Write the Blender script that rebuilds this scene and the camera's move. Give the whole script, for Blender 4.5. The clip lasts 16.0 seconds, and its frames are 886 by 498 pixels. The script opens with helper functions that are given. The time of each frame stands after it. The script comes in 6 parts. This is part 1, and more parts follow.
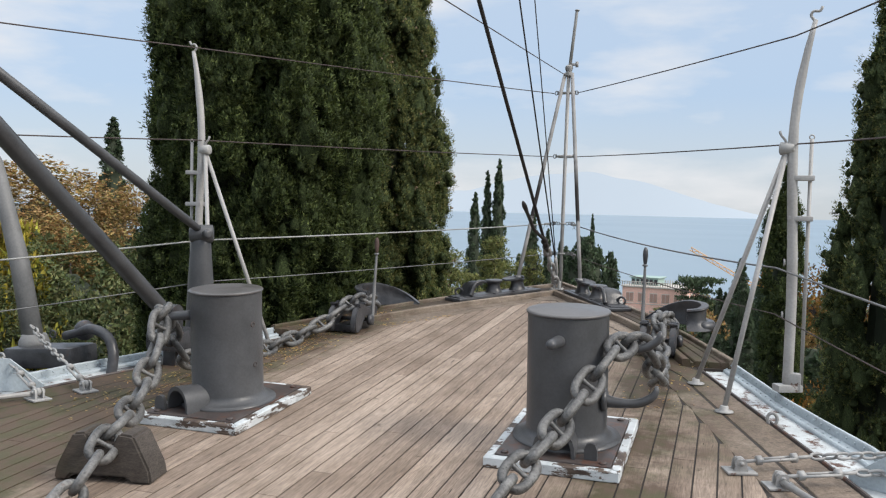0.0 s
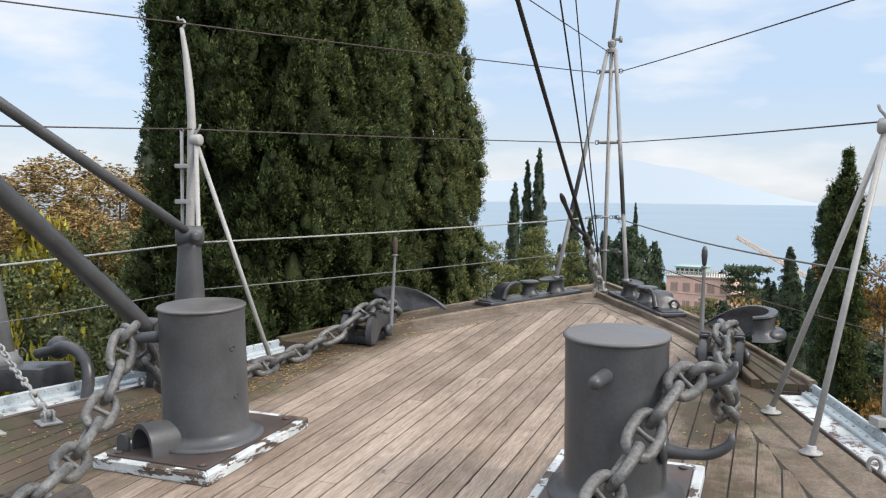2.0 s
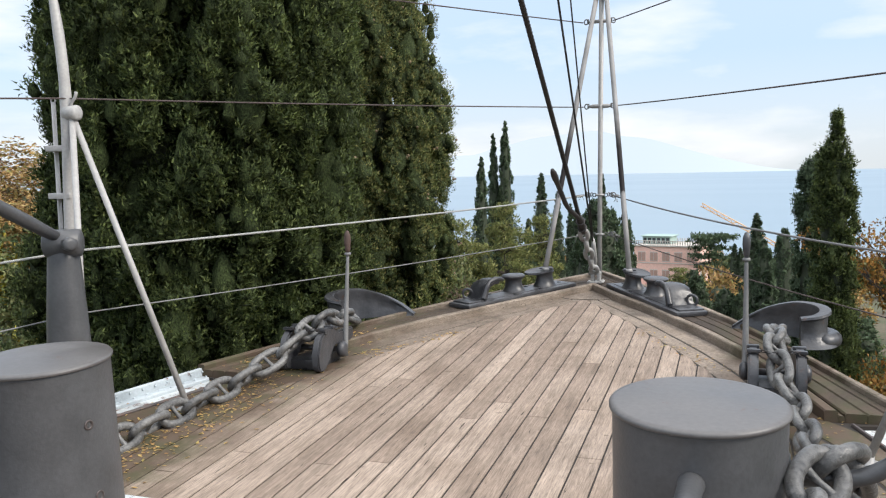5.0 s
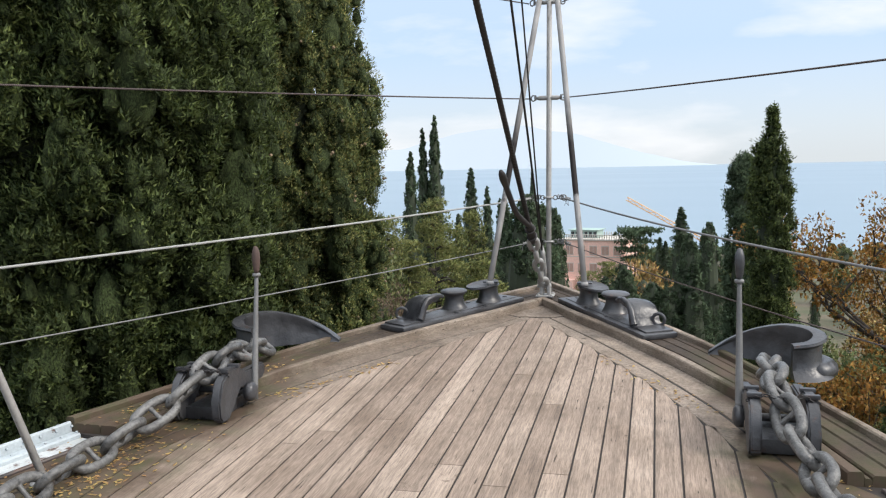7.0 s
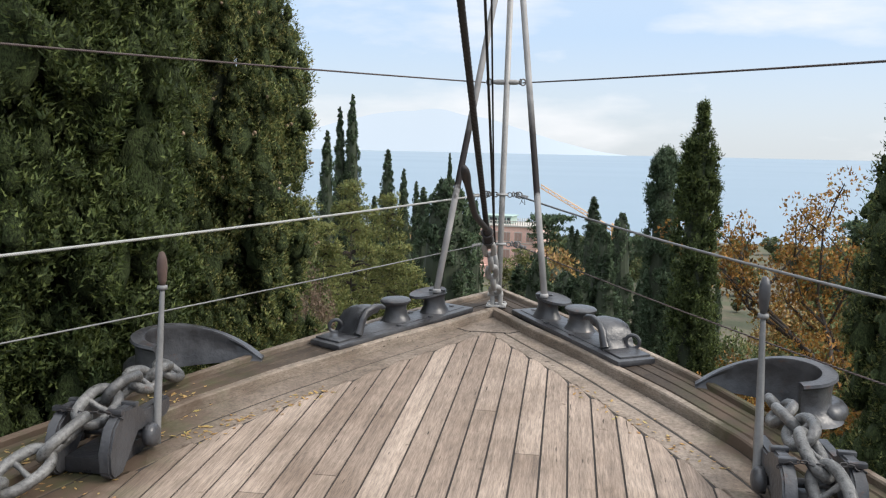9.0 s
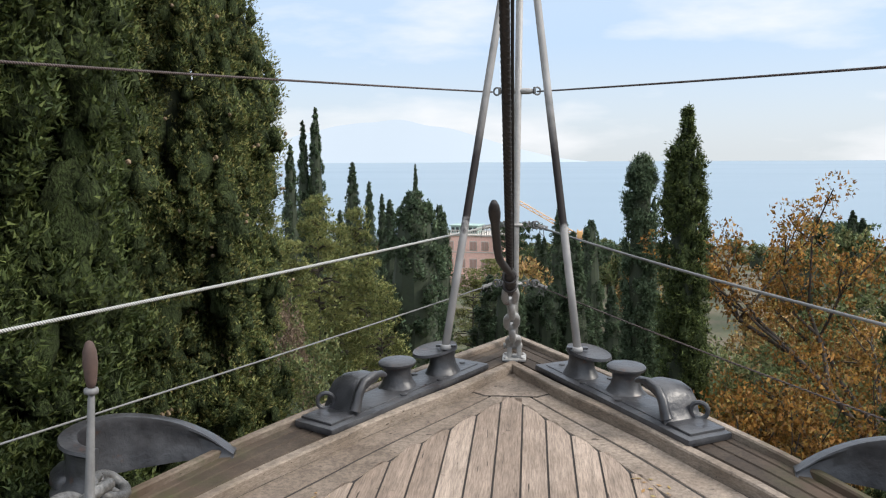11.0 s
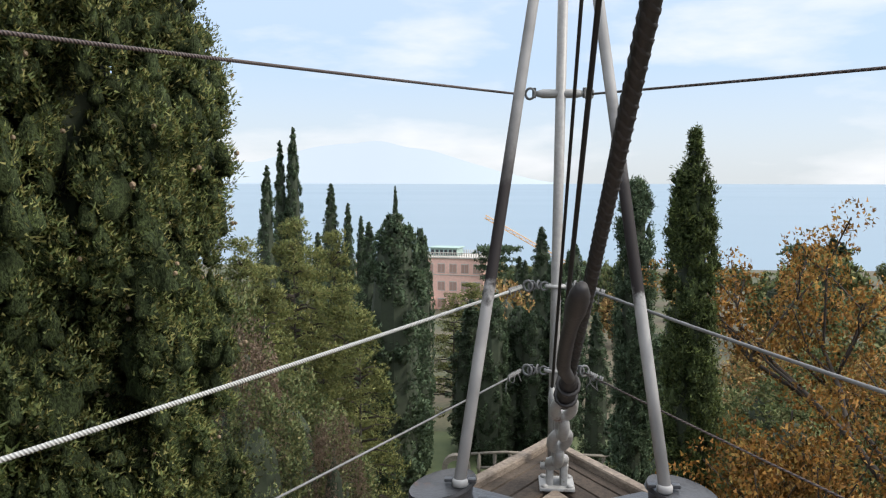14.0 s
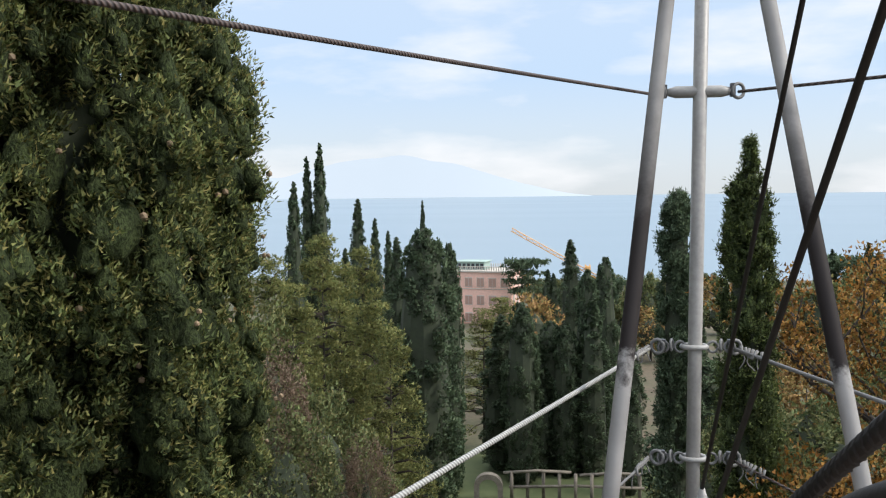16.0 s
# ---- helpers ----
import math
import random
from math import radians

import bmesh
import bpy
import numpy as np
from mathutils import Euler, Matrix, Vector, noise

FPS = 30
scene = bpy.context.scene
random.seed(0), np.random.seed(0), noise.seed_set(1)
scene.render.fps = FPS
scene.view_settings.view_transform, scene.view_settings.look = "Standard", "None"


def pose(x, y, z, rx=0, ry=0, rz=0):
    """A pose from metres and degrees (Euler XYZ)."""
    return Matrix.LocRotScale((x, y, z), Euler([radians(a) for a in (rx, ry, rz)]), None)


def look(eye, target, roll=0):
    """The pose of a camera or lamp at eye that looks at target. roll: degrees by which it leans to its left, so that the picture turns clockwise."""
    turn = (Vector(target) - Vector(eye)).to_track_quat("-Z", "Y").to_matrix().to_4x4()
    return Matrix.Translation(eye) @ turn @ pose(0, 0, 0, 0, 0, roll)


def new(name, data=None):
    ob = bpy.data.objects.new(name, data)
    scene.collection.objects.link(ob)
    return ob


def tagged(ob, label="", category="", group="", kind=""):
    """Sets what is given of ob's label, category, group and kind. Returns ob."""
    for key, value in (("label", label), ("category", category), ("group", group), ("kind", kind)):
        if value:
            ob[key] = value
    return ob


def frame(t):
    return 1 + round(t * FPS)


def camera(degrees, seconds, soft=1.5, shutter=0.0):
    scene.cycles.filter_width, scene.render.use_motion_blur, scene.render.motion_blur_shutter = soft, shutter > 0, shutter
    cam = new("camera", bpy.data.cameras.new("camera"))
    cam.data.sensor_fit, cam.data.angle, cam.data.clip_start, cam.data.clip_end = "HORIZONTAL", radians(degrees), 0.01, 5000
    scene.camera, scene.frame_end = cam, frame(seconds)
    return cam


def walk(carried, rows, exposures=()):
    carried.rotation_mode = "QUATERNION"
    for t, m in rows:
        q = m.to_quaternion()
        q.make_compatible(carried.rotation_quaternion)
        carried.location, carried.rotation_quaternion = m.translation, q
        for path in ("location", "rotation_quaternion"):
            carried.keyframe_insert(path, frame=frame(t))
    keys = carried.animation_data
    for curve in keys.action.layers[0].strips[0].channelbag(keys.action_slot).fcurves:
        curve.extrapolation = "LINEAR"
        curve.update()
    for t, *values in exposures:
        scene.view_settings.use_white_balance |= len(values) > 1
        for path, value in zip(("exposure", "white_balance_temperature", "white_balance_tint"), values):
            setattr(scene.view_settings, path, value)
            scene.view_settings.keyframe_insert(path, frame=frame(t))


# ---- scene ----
cam = camera(55.7, 16.0, 1.2)
PATH = [
    (0, (2.023, 0.061, 1.671), (1.385, 1.954, 1.568), 1.3),
    (0.5, (1.986, 0.267, 1.656), (1.28, 2.134, 1.53), 2),
    (1, (1.882, 0.513, 1.687), (1.156, 2.372, 1.559), 1.8),
    (1.5, (1.837, 0.739, 1.684), (1.128, 2.606, 1.561), 1.1),
    (2, (1.82, 1.053, 1.706), (1.091, 2.911, 1.579), 0.6),
    (2.5, (1.745, 1.306, 1.705), (1.016, 3.164, 1.581), 1),
    (3, (1.587, 1.536, 1.729), (0.897, 3.411, 1.618), 0.7),
    (5.5, (1.222, 2.82, 1.738), (0.56, 4.696, 1.538), -1.5),
    (6, (1.182, 3.114, 1.767), (0.477, 4.974, 1.558), -1.1),
    (6.5, (1.127, 3.264, 1.792), (0.462, 5.139, 1.586), -0.4),
    (7, (0.932, 3.461, 1.782), (0.439, 5.389, 1.582), -1.2),
    (7.5, (0.717, 3.627, 1.818), (0.359, 5.583, 1.607), -1.7),
    (8, (0.646, 3.812, 1.811), (0.336, 5.773, 1.57), -1.2),
    (8.5, (0.609, 4.085, 1.838), (0.297, 6.045, 1.589), 0.1),
    (9, (0.514, 4.285, 1.841), (0.226, 6.249, 1.598), 1.2),
    (11.5, (0.025, 5.61, 1.931), (-0.141, 7.592, 1.717), -0.9),
    (12, (-0.023, 5.881, 1.915), (-0.144, 7.866, 1.707), -0.9),
    (12.5, (-0.004, 6.189, 1.946), (-0.149, 8.173, 1.744), 0.2),
    (13, (-0.07, 6.446, 1.944), (-0.24, 8.429, 1.748), 0.4),
    (13.5, (-0.171, 6.732, 1.973), (-0.315, 8.72, 1.8), 0),
    (14, (-0.203, 7.035, 1.964), (-0.36, 9.021, 1.796), 0.1),
    (14.5, (-0.282, 7.324, 1.981), (-0.512, 9.303, 1.807), 0.8),
    (15, (-0.427, 7.539, 2.007), (-0.642, 9.52, 1.836), -0.2),
    (15.5, (-0.478, 7.748, 2.005), (-0.665, 9.735, 1.867), -1.3),
    (16, (-0.534, 7.928, 2.016), (-0.752, 9.912, 1.88), -0.7),
]
walk(cam, [(t, look(eye, target, roll)) for t, eye, target, roll in PATH], [(0.0, -0.10), (1.0, 0.04), (3.0, 0.12), (5.5, 0.28), (6.5, 0.26), (7.5, 0.16), (9.0, 0.16), (14.5, 0.20), (16.0, 0.16)])

# ---- light ----
SUN_AZ, SUN_EL = radians(96), radians(38)      # azimuth measured from +y towards +x
world = bpy.data.worlds.new("sky")
scene.world = world
world.use_nodes = True
wn = world.node_tree
wn.nodes.clear()
w_out = wn.nodes.new("ShaderNodeOutputWorld")
w_bg = wn.nodes.new("ShaderNodeBackground")
w_sky = wn.nodes.new("ShaderNodeTexSky")
w_sky.sky_type = "NISHITA"
w_sky.sun_disc = False
w_sky.sun_elevation, w_sky.sun_rotation = SUN_EL, SUN_AZ
w_sky.altitude, w_sky.air_density, w_sky.dust_density, w_sky.ozone_density = 100, 1.0, 1.5, 1.6
w_bg.inputs["Strength"].default_value = 0.15
w_co = wn.nodes.new("ShaderNodeTexCoord")
w_map = wn.nodes.new("ShaderNodeMapping")
w_map.inputs["Scale"].default_value = (1.6, 1.6, 5.5)
w_map.inputs["Location"].default_value = (0.35, 0.9, 0.2)
w_no = wn.nodes.new("ShaderNodeTexNoise")
w_no.inputs["Scale"].default_value, w_no.inputs["Detail"].default_value, w_no.inputs["Roughness"].default_value = 2.0, 7, 0.52
w_ra = wn.nodes.new("ShaderNodeValToRGB")
w_ra.color_ramp.elements[0].position, w_ra.color_ramp.elements[0].color = 0.50, (0, 0, 0, 1)
w_ra.color_ramp.elements[1].position, w_ra.color_ramp.elements[1].color = 0.66, (0.8, 0.8, 0.8, 1)
w_mix = wn.nodes.new("ShaderNodeMixRGB")
w_mix.inputs["Color2"].default_value = (6.1, 6.15, 6.3, 1)
# thin high haze over the whole sky, thicker towards the horizon
w_sep = wn.nodes.new("ShaderNodeSeparateXYZ")
w_hz = wn.nodes.new("ShaderNodeValToRGB")
for el, (p, c) in zip((w_hz.color_ramp.elements[0], w_hz.color_ramp.elements[1], w_hz.color_ramp.elements.new(0.13)), ((0.0, (0.70, 0.755, 0.80)), (0.27, (0.285, 0.485, 0.83)), (0.13, (0.54, 0.69, 0.90)))):
    el.position, el.color = p, (*c, 1)
w_gain = wn.nodes.new("ShaderNodeMixRGB")
w_gain.blend_type = "MULTIPLY"
w_gain.inputs["Fac"].default_value = 1.0
w_gain.inputs["Color2"].default_value = (6.9, 6.9, 6.9, 1)
w_mix2 = wn.nodes.new("ShaderNodeMixRGB")
w_mix2.inputs["Fac"].default_value = 0.82
wn.links.new(w_co.outputs["Generated"], w_map.inputs["Vector"])
wn.links.new(w_co.outputs["Generated"], w_sep.inputs["Vector"])
wn.links.new(w_sep.outputs["Z"], w_hz.inputs["Fac"])
wn.links.new(w_hz.outputs["Color"], w_gain.inputs["Color1"])
wn.links.new(w_gain.outputs["Color"], w_mix2.inputs["Color2"])
wn.links.new(w_sky.outputs["Color"], w_mix2.inputs["Color1"])
wn.links.new(w_map.outputs["Vector"], w_no.inputs["Vector"])
wn.links.new(w_no.outputs["Fac"], w_ra.inputs["Fac"])
wn.links.new(w_ra.outputs["Color"], w_mix.inputs["Fac"])
wn.links.new(w_mix2.outputs["Color"], w_mix.inputs["Color1"])
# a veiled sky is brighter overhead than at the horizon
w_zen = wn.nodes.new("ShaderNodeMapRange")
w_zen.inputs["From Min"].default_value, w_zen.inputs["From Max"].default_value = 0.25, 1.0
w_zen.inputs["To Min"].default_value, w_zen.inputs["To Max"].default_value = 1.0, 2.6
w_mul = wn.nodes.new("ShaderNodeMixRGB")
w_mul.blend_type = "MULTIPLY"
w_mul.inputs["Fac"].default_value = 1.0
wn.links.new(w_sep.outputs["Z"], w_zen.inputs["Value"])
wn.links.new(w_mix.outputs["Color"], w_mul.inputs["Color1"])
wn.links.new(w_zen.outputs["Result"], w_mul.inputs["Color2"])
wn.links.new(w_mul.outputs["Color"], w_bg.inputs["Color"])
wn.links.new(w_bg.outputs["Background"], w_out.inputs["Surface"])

sun = new("sun", bpy.data.lights.new("sun", "SUN"))
sun.data.energy, sun.data.angle, sun.data.color = 2.8, radians(16), (1.0, 0.93, 0.84)
sun.matrix_basis = look((0, 0, 0), (-math.sin(SUN_AZ) * math.cos(SUN_EL), -math.cos(SUN_AZ) * math.cos(SUN_EL), -math.sin(SUN_EL)))


# ---- materials ----
class Mat:
    """A small builder of node materials."""

    def __init__(self, name, rough=0.6, metal=0.0):
        self.m = bpy.data.materials.new(name)
        self.m.use_nodes = True
        self.n, self.l = self.m.node_tree.nodes, self.m.node_tree.links
        self.b = self.n["Principled BSDF"]
        self.b.inputs["Roughness"].default_value, self.b.inputs["Metallic"].default_value = rough, metal
        self.pos = self.n.new("ShaderNodeNewGeometry").outputs["Position"]
        self.h = None

    def coords(self, scale):
        k = self.n.new("ShaderNodeMapping")
        k.inputs["Scale"].default_value = scale
        self.l.new(self.pos, k.inputs["Vector"])
        return k.outputs["Vector"]

    def noise(self, scale, detail=4, rough=0.55, stretch=(1, 1, 1)):
        k = self.n.new("ShaderNodeTexNoise")
        k.inputs["Scale"].default_value, k.inputs["Detail"].default_value, k.inputs["Roughness"].default_value = scale, detail, rough
        self.l.new(self.coords(stretch), k.inputs["Vector"])
        return k.outputs["Fac"]

    def ramp(self, fac, *stops):
        k = self.n.new("ShaderNodeValToRGB")
        e = k.color_ramp.elements
        while len(e) < len(stops):
            e.new(0.5)
        for el, (p, c) in zip(e, stops):
            el.position, el.color = p, (c, c, c, 1) if isinstance(c, (int, float)) else (*c, 1)
        self.l.new(fac, k.inputs["Fac"])
        return k.outputs["Color"]

    def mix(self, fac, a, b, kind="MIX"):
        k = self.n.new("ShaderNodeMixRGB")
        k.blend_type = kind
        for s, v in zip(("Fac", "Color1", "Color2"), (fac, a, b)):
            if isinstance(v, (int, float)):
                k.inputs[s].default_value = v if s == "Fac" else (v, v, v, 1)
            elif isinstance(v, tuple):
                k.inputs[s].default_value = (*v, 1)
            else:
                self.l.new(v, k.inputs[s])
        return k.outputs["Color"]

    def color(self, c):
        self.l.new(c, self.b.inputs["Base Color"])
        return self

    def rough(self, r):
        self.l.new(r, self.b.inputs["Roughness"])
        return self

    def bump(self, h, strength=0.3, dist=0.01):
        k = self.n.new("ShaderNodeBump")
        k.inputs["Strength"].default_value, k.inputs["Distance"].default_value = strength, dist
        self.l.new(h, k.inputs["Height"])
        if self.h:
            self.l.new(self.h, k.inputs["Normal"])
        self.h = k.outputs["Normal"]
        self.l.new(self.h, self.b.inputs["Normal"])
        return self

    def piece(self):
        return self.n.new("ShaderNodeObjectInfo").outputs["Random"]

    def island(self):
        return self.n.new("ShaderNodeNewGeometry").outputs["Random Per Island"]


def teak(name, dark, light, grime=0.5, along=(1, 0.035, 1)):
    k = Mat(name, 0.78)
    k.b.inputs["Specular IOR Level"].default_value = 0.3
    grain = k.noise(170, 8, 0.72, along)
    vein = k.noise(38, 5, 0.6, (along[0], along[1] * 0.8, 1))
    broad = k.noise(2.2, 5, 0.6)
    base = k.ramp(k.piece(), (0.0, dark), (0.5, tuple((a + b) / 2 for a, b in zip(dark, light))), (1.0, light))
    base = k.mix(1.0, base, k.ramp(grain, (0.36, 0.58), (0.60, 1.10)), "MULTIPLY")
    base = k.mix(grime, base, k.ramp(broad, (0.30, (0.52, 0.48, 0.44)), (0.58, (1.0, 1.0, 1.0))), "MULTIPLY")
    base = k.mix(1.0, base, k.ramp(vein, (0.34, 0.76), (0.62, 1.08)), "MULTIPLY")
    spots = k.ramp(k.noise(9, 3, 0.7), (0.66, 0.0), (0.76, 1.0))
    base = k.mix(spots, base, (0.10, 0.075, 0.055))
    # short drying cracks along the grain
    crack = k.ramp(k.noise(60, 3, 0.5, (along[0], along[1] * 1.6, 1)), (0.27, 1.0), (0.31, 0.0))
    base = k.mix(crack, base, (0.045, 0.034, 0.026))
    # wet moss and grime spreading in from the port side and round the fittings
    sx = k.n.new("ShaderNodeSeparateXYZ")
    k.l.new(k.pos, sx.inputs["Vector"])
    span = k.n.new("ShaderNodeMapRange")
    span.inputs["From Min"].default_value, span.inputs["From Max"].default_value = -2.5, 2.5
    k.l.new(sx.outputs["X"], span.inputs["Value"])
    near = k.ramp(span.outputs["Result"], (0.15, 1.0), (0.30, 0.0), (0.71, 0.0), (0.79, 0.72), (0.86, 0.5), (0.96, 0.12))
    blot = k.mix(1.0, k.ramp(k.noise(1.9, 6, 0.68), (0.30, 0.15), (0.62, 1.0)), near, "MULTIPLY")
    moss = k.mix(k.ramp(k.noise(5, 4, 0.6), (0.45, 0.0), (0.6, 1.0)), (0.078, 0.053, 0.036), (0.056, 0.052, 0.024))
    base = k.mix(k.ramp(blot, (0.06, 0.0), (0.42, 0.93)), base, moss)
    return k.color(base).bump(grain, 0.35, 0.004).m


M = {}
M["teak"] = teak("weathered_teak", (0.262, 0.200, 0.156), (0.400, 0.319, 0.256), 0.6)
M["teak_margin"] = teak("grey_margin_timber", (0.200, 0.158, 0.124), (0.285, 0.232, 0.186), 0.6, (0.3, 0.3, 1))
M["teak_dirty"] = teak("grimy_margin_timber", (0.056, 0.041, 0.030), (0.104, 0.079, 0.058), 0.95, (0.3, 0.3, 1))
M["timber"] = teak("grey_timber", (0.24, 0.195, 0.155), (0.34, 0.28, 0.225), 0.7, (0.25, 0.25, 1))
M["dark_timber"] = teak("dark_timber", (0.050, 0.043, 0.038), (0.085, 0.072, 0.062), 0.8, (0.3, 0.3, 1))


def painted(name, c, rough=0.5, rust=0.0, spread=0.25, bump=0.15):
    k = Mat(name, rough)
    a = k.noise(3.5, 6, 0.6)
    f = k.noise(60, 4, 0.6)
    col = k.mix(1.0, c, k.ramp(a, (0.3, 1 - spread), (0.7, 1 + spread)), "MULTIPLY")
    col = k.mix(1.0, col, k.ramp(f, (0.3, 0.86), (0.7, 1.08)), "MULTIPLY")
    if rust:
        m = k.ramp(k.noise(11, 7, 0.7), (0.72 - rust, 0.0), (0.80 - rust, 1.0))
        col = k.mix(m, col, (0.085, 0.040, 0.026))
    k.color(col).rough(k.ramp(a, (0.3, max(rough - 0.1, 0.05)), (0.7, min(rough + 0.14, 1))))
    return k.bump(f, bump, 0.003).m


M["grey"] = painted("dark_grey_paint", (0.060, 0.061, 0.064), 0.40, 0.0, 0.28, 0.35)
M["lid"] = painted("worn_lid_paint", (0.092, 0.087, 0.085), 0.38, 0.1, 0.3, 0.1)
M["grey_plate"] = painted("dark_plate_paint", (0.058, 0.047, 0.044), 0.5, 0.2, 0.25)
k = Mat("black_cast_iron", 0.4)
ca, cf = k.noise(7, 6, 0.65), k.noise(45, 4, 0.6)
cc = k.mix(k.ramp(ca, (0.35, 0.0), (0.68, 1.0)), (0.024, 0.024, 0.027), (0.062, 0.063, 0.067))
cc = k.mix(k.ramp(k.noise(13, 8, 0.72), (0.60, 0.0), (0.68, 1.0)), cc, (0.070, 0.038, 0.028))
M["cast"] = k.color(cc).rough(k.ramp(ca, (0.3, 0.27), (0.7, 0.48))).bump(cf, 0.5, 0.004).bump(k.noise(16, 3), 0.4, 0.012).m
k = Mat("grey_chain_paint", 0.42)
ca, cf = k.noise(6, 5, 0.65), k.noise(55, 5, 0.65)
cc = k.mix(k.ramp(ca, (0.34, 0.0), (0.66, 1.0)), (0.052, 0.051, 0.050), (0.160, 0.157, 0.150))
cc = k.mix(1.0, cc, k.ramp(cf, (0.34, 0.55), (0.62, 1.25)), "MULTIPLY")
cc = k.mix(k.ramp(k.noise(8, 7, 0.7), (0.62, 0.0), (0.72, 0.85)), cc, (0.095, 0.050, 0.030))
M["chain"] = k.color(cc).rough(k.ramp(cf, (0.3, 0.24), (0.7, 0.55))).bump(cf, 0.7, 0.006).bump(k.noise(18, 3), 0.5, 0.012).m
M["galv"] = painted("galvanised_steel", (0.29, 0.285, 0.275), 0.42, 0.1, 0.25, 0.3)
M["silver"] = painted("pale_grey_pole_paint", (0.335, 0.325, 0.312), 0.42, 0.05, 0.14)
M["iron"] = painted("old_grey_iron", (0.15, 0.15, 0.148), 0.55, 0.08, 0.25, 0.4)
M["rust"] = painted("rusty_steel", (0.075, 0.047, 0.038), 0.8, 0.12, 0.3, 0.4)
M["blue"] = painted("pale_blue_gutter_paint", (0.37, 0.415, 0.44), 0.5, 0.10, 0.16)
M["white"] = painted("chalky_gutter_paint", (0.44, 0.465, 0.47), 0.55, 0.20, 0.22)
M["black"] = painted("black_serving", (0.022, 0.019, 0.019), 0.6, 0.0, 0.3, 0.4)
M["hull"] = painted("hull_paint", (0.42, 0.43, 0.43), 0.5, 0.03, 0.1)
M["seam"] = painted("deck_seam_pitch", (0.022, 0.017, 0.014), 0.85, 0.0, 0.3)

k = Mat("flaking_white_paint", 0.6)
fl = k.noise(7.0, 10, 0.70, (0.7, 0.7, 2.6))
k.color(k.mix(k.ramp(fl, (0.515, 0.0), (0.53, 1.0)), k.mix(k.ramp(k.noise(9, 4), (0.4, 0.0), (0.6, 1.0)), (0.56, 0.59, 0.60), (0.43, 0.46, 0.47)), k.mix(k.ramp(k.noise(60, 5, 0.6, (0.2, 0.2, 1)), (0.4, 0.0), (0.6, 1.0)), (0.050, 0.034, 0.027), (0.105, 0.078, 0.060))))
M["flake"] = k.bump(fl, 0.4, 0.004).m

k = Mat("sooty_pole_paint", 0.7)
k.b.inputs["Specular IOR Level"].default_value = 0.25
sep = k.n.new("ShaderNodeSeparateXYZ")
k.l.new(k.pos, sep.inputs["Vector"])
zz = k.n.new("ShaderNodeMath")
zz.operation = "MULTIPLY_ADD"
zz.inputs[1].default_value, zz.inputs[2].default_value = 0.35, -0.175
k.l.new(k.noise(9, 5, 0.7), zz.inputs[0])
za = k.n.new("ShaderNodeMath")
k.l.new(sep.outputs["Z"], za.inputs[0])
k.l.new(zz.outputs[0], za.inputs[1])
zr = k.n.new("ShaderNodeMapRange")
zr.inputs["From Min"].default_value, zr.inputs["From Max"].default_value = 0.5, 3.5
k.l.new(za.outputs[0], zr.inputs["Value"])
k.color(k.mix(k.ramp(zr.outputs["Result"], (0.330, 0.0), (0.350, 0.98), (0.48, 0.95), (0.61, 0.0)), k.mix(1.0, (0.32, 0.312, 0.305), k.ramp(k.noise(4, 5), (0.3, 0.7), (0.7, 1.1)), "MULTIPLY"), (0.014, 0.010, 0.010)))
M["soot"] = k.m

k = Mat("laid_wire_rope", 0.5)
wv = k.n.new("ShaderNodeTexWave")
wv.wave_type, wv.bands_direction = "BANDS", "DIAGONAL"
wv.inputs["Scale"].default_value = 45
k.l.new(k.pos, wv.inputs["Vector"])
k.color(k.mix(wv.outputs["Fac"], (0.24, 0.24, 0.23), (0.46, 0.46, 0.44)))
M["wire_white"] = k.bump(wv.outputs["Fac"], 0.8, 0.004).m
k = Mat("rusty_wire_rope", 0.7)
wv = k.n.new("ShaderNodeTexWave")
wv.wave_type, wv.bands_direction = "BANDS", "DIAGONAL"
wv.inputs["Scale"].default_value = 45
k.l.new(k.pos, wv.inputs["Vector"])
k.color(k.mix(wv.outputs["Fac"], (0.035, 0.028, 0.028), (0.105, 0.075, 0.066)))
M["wire_rust"] = k.bump(wv.outputs["Fac"], 0.8, 0.004).m


def foliage(name, *cols, trans=0.35):
    k = Mat(name, 0.65)
    stops = [(i / max(len(cols) - 1, 1), c) for i, c in enumerate(cols)]
    c = k.ramp(k.island(), *stops)
    c = k.mix(1.0, c, k.ramp(k.noise(1.7, 3), (0.3, 0.7), (0.7, 1.25)), "MULTIPLY")
    k.color(c)
    t = k.n.new("ShaderNodeBsdfTranslucent")
    k.l.new(c, t.inputs["Color"])
    mx = k.n.new("ShaderNodeMixShader")
    mx.inputs[0].default_value = trans
    k.l.new(k.b.outputs[0], mx.inputs[1])
    k.l.new(t.outputs[0], mx.inputs[2])
    k.l.new(mx.outputs[0], k.n["Material Output"].inputs["Surface"])
    k.b.inputs["Specular IOR Level"].default_value = 0.25
    return k.m


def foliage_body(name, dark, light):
    """Packed scale foliage of a plume, too fine for single leaves; its dark tone paints gap shade."""
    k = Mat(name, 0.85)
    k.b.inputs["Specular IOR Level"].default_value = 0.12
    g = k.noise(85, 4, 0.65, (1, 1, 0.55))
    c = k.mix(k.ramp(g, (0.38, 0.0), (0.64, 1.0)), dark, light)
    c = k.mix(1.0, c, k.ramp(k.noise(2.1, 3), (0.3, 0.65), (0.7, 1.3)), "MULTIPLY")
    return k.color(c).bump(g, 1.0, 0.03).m


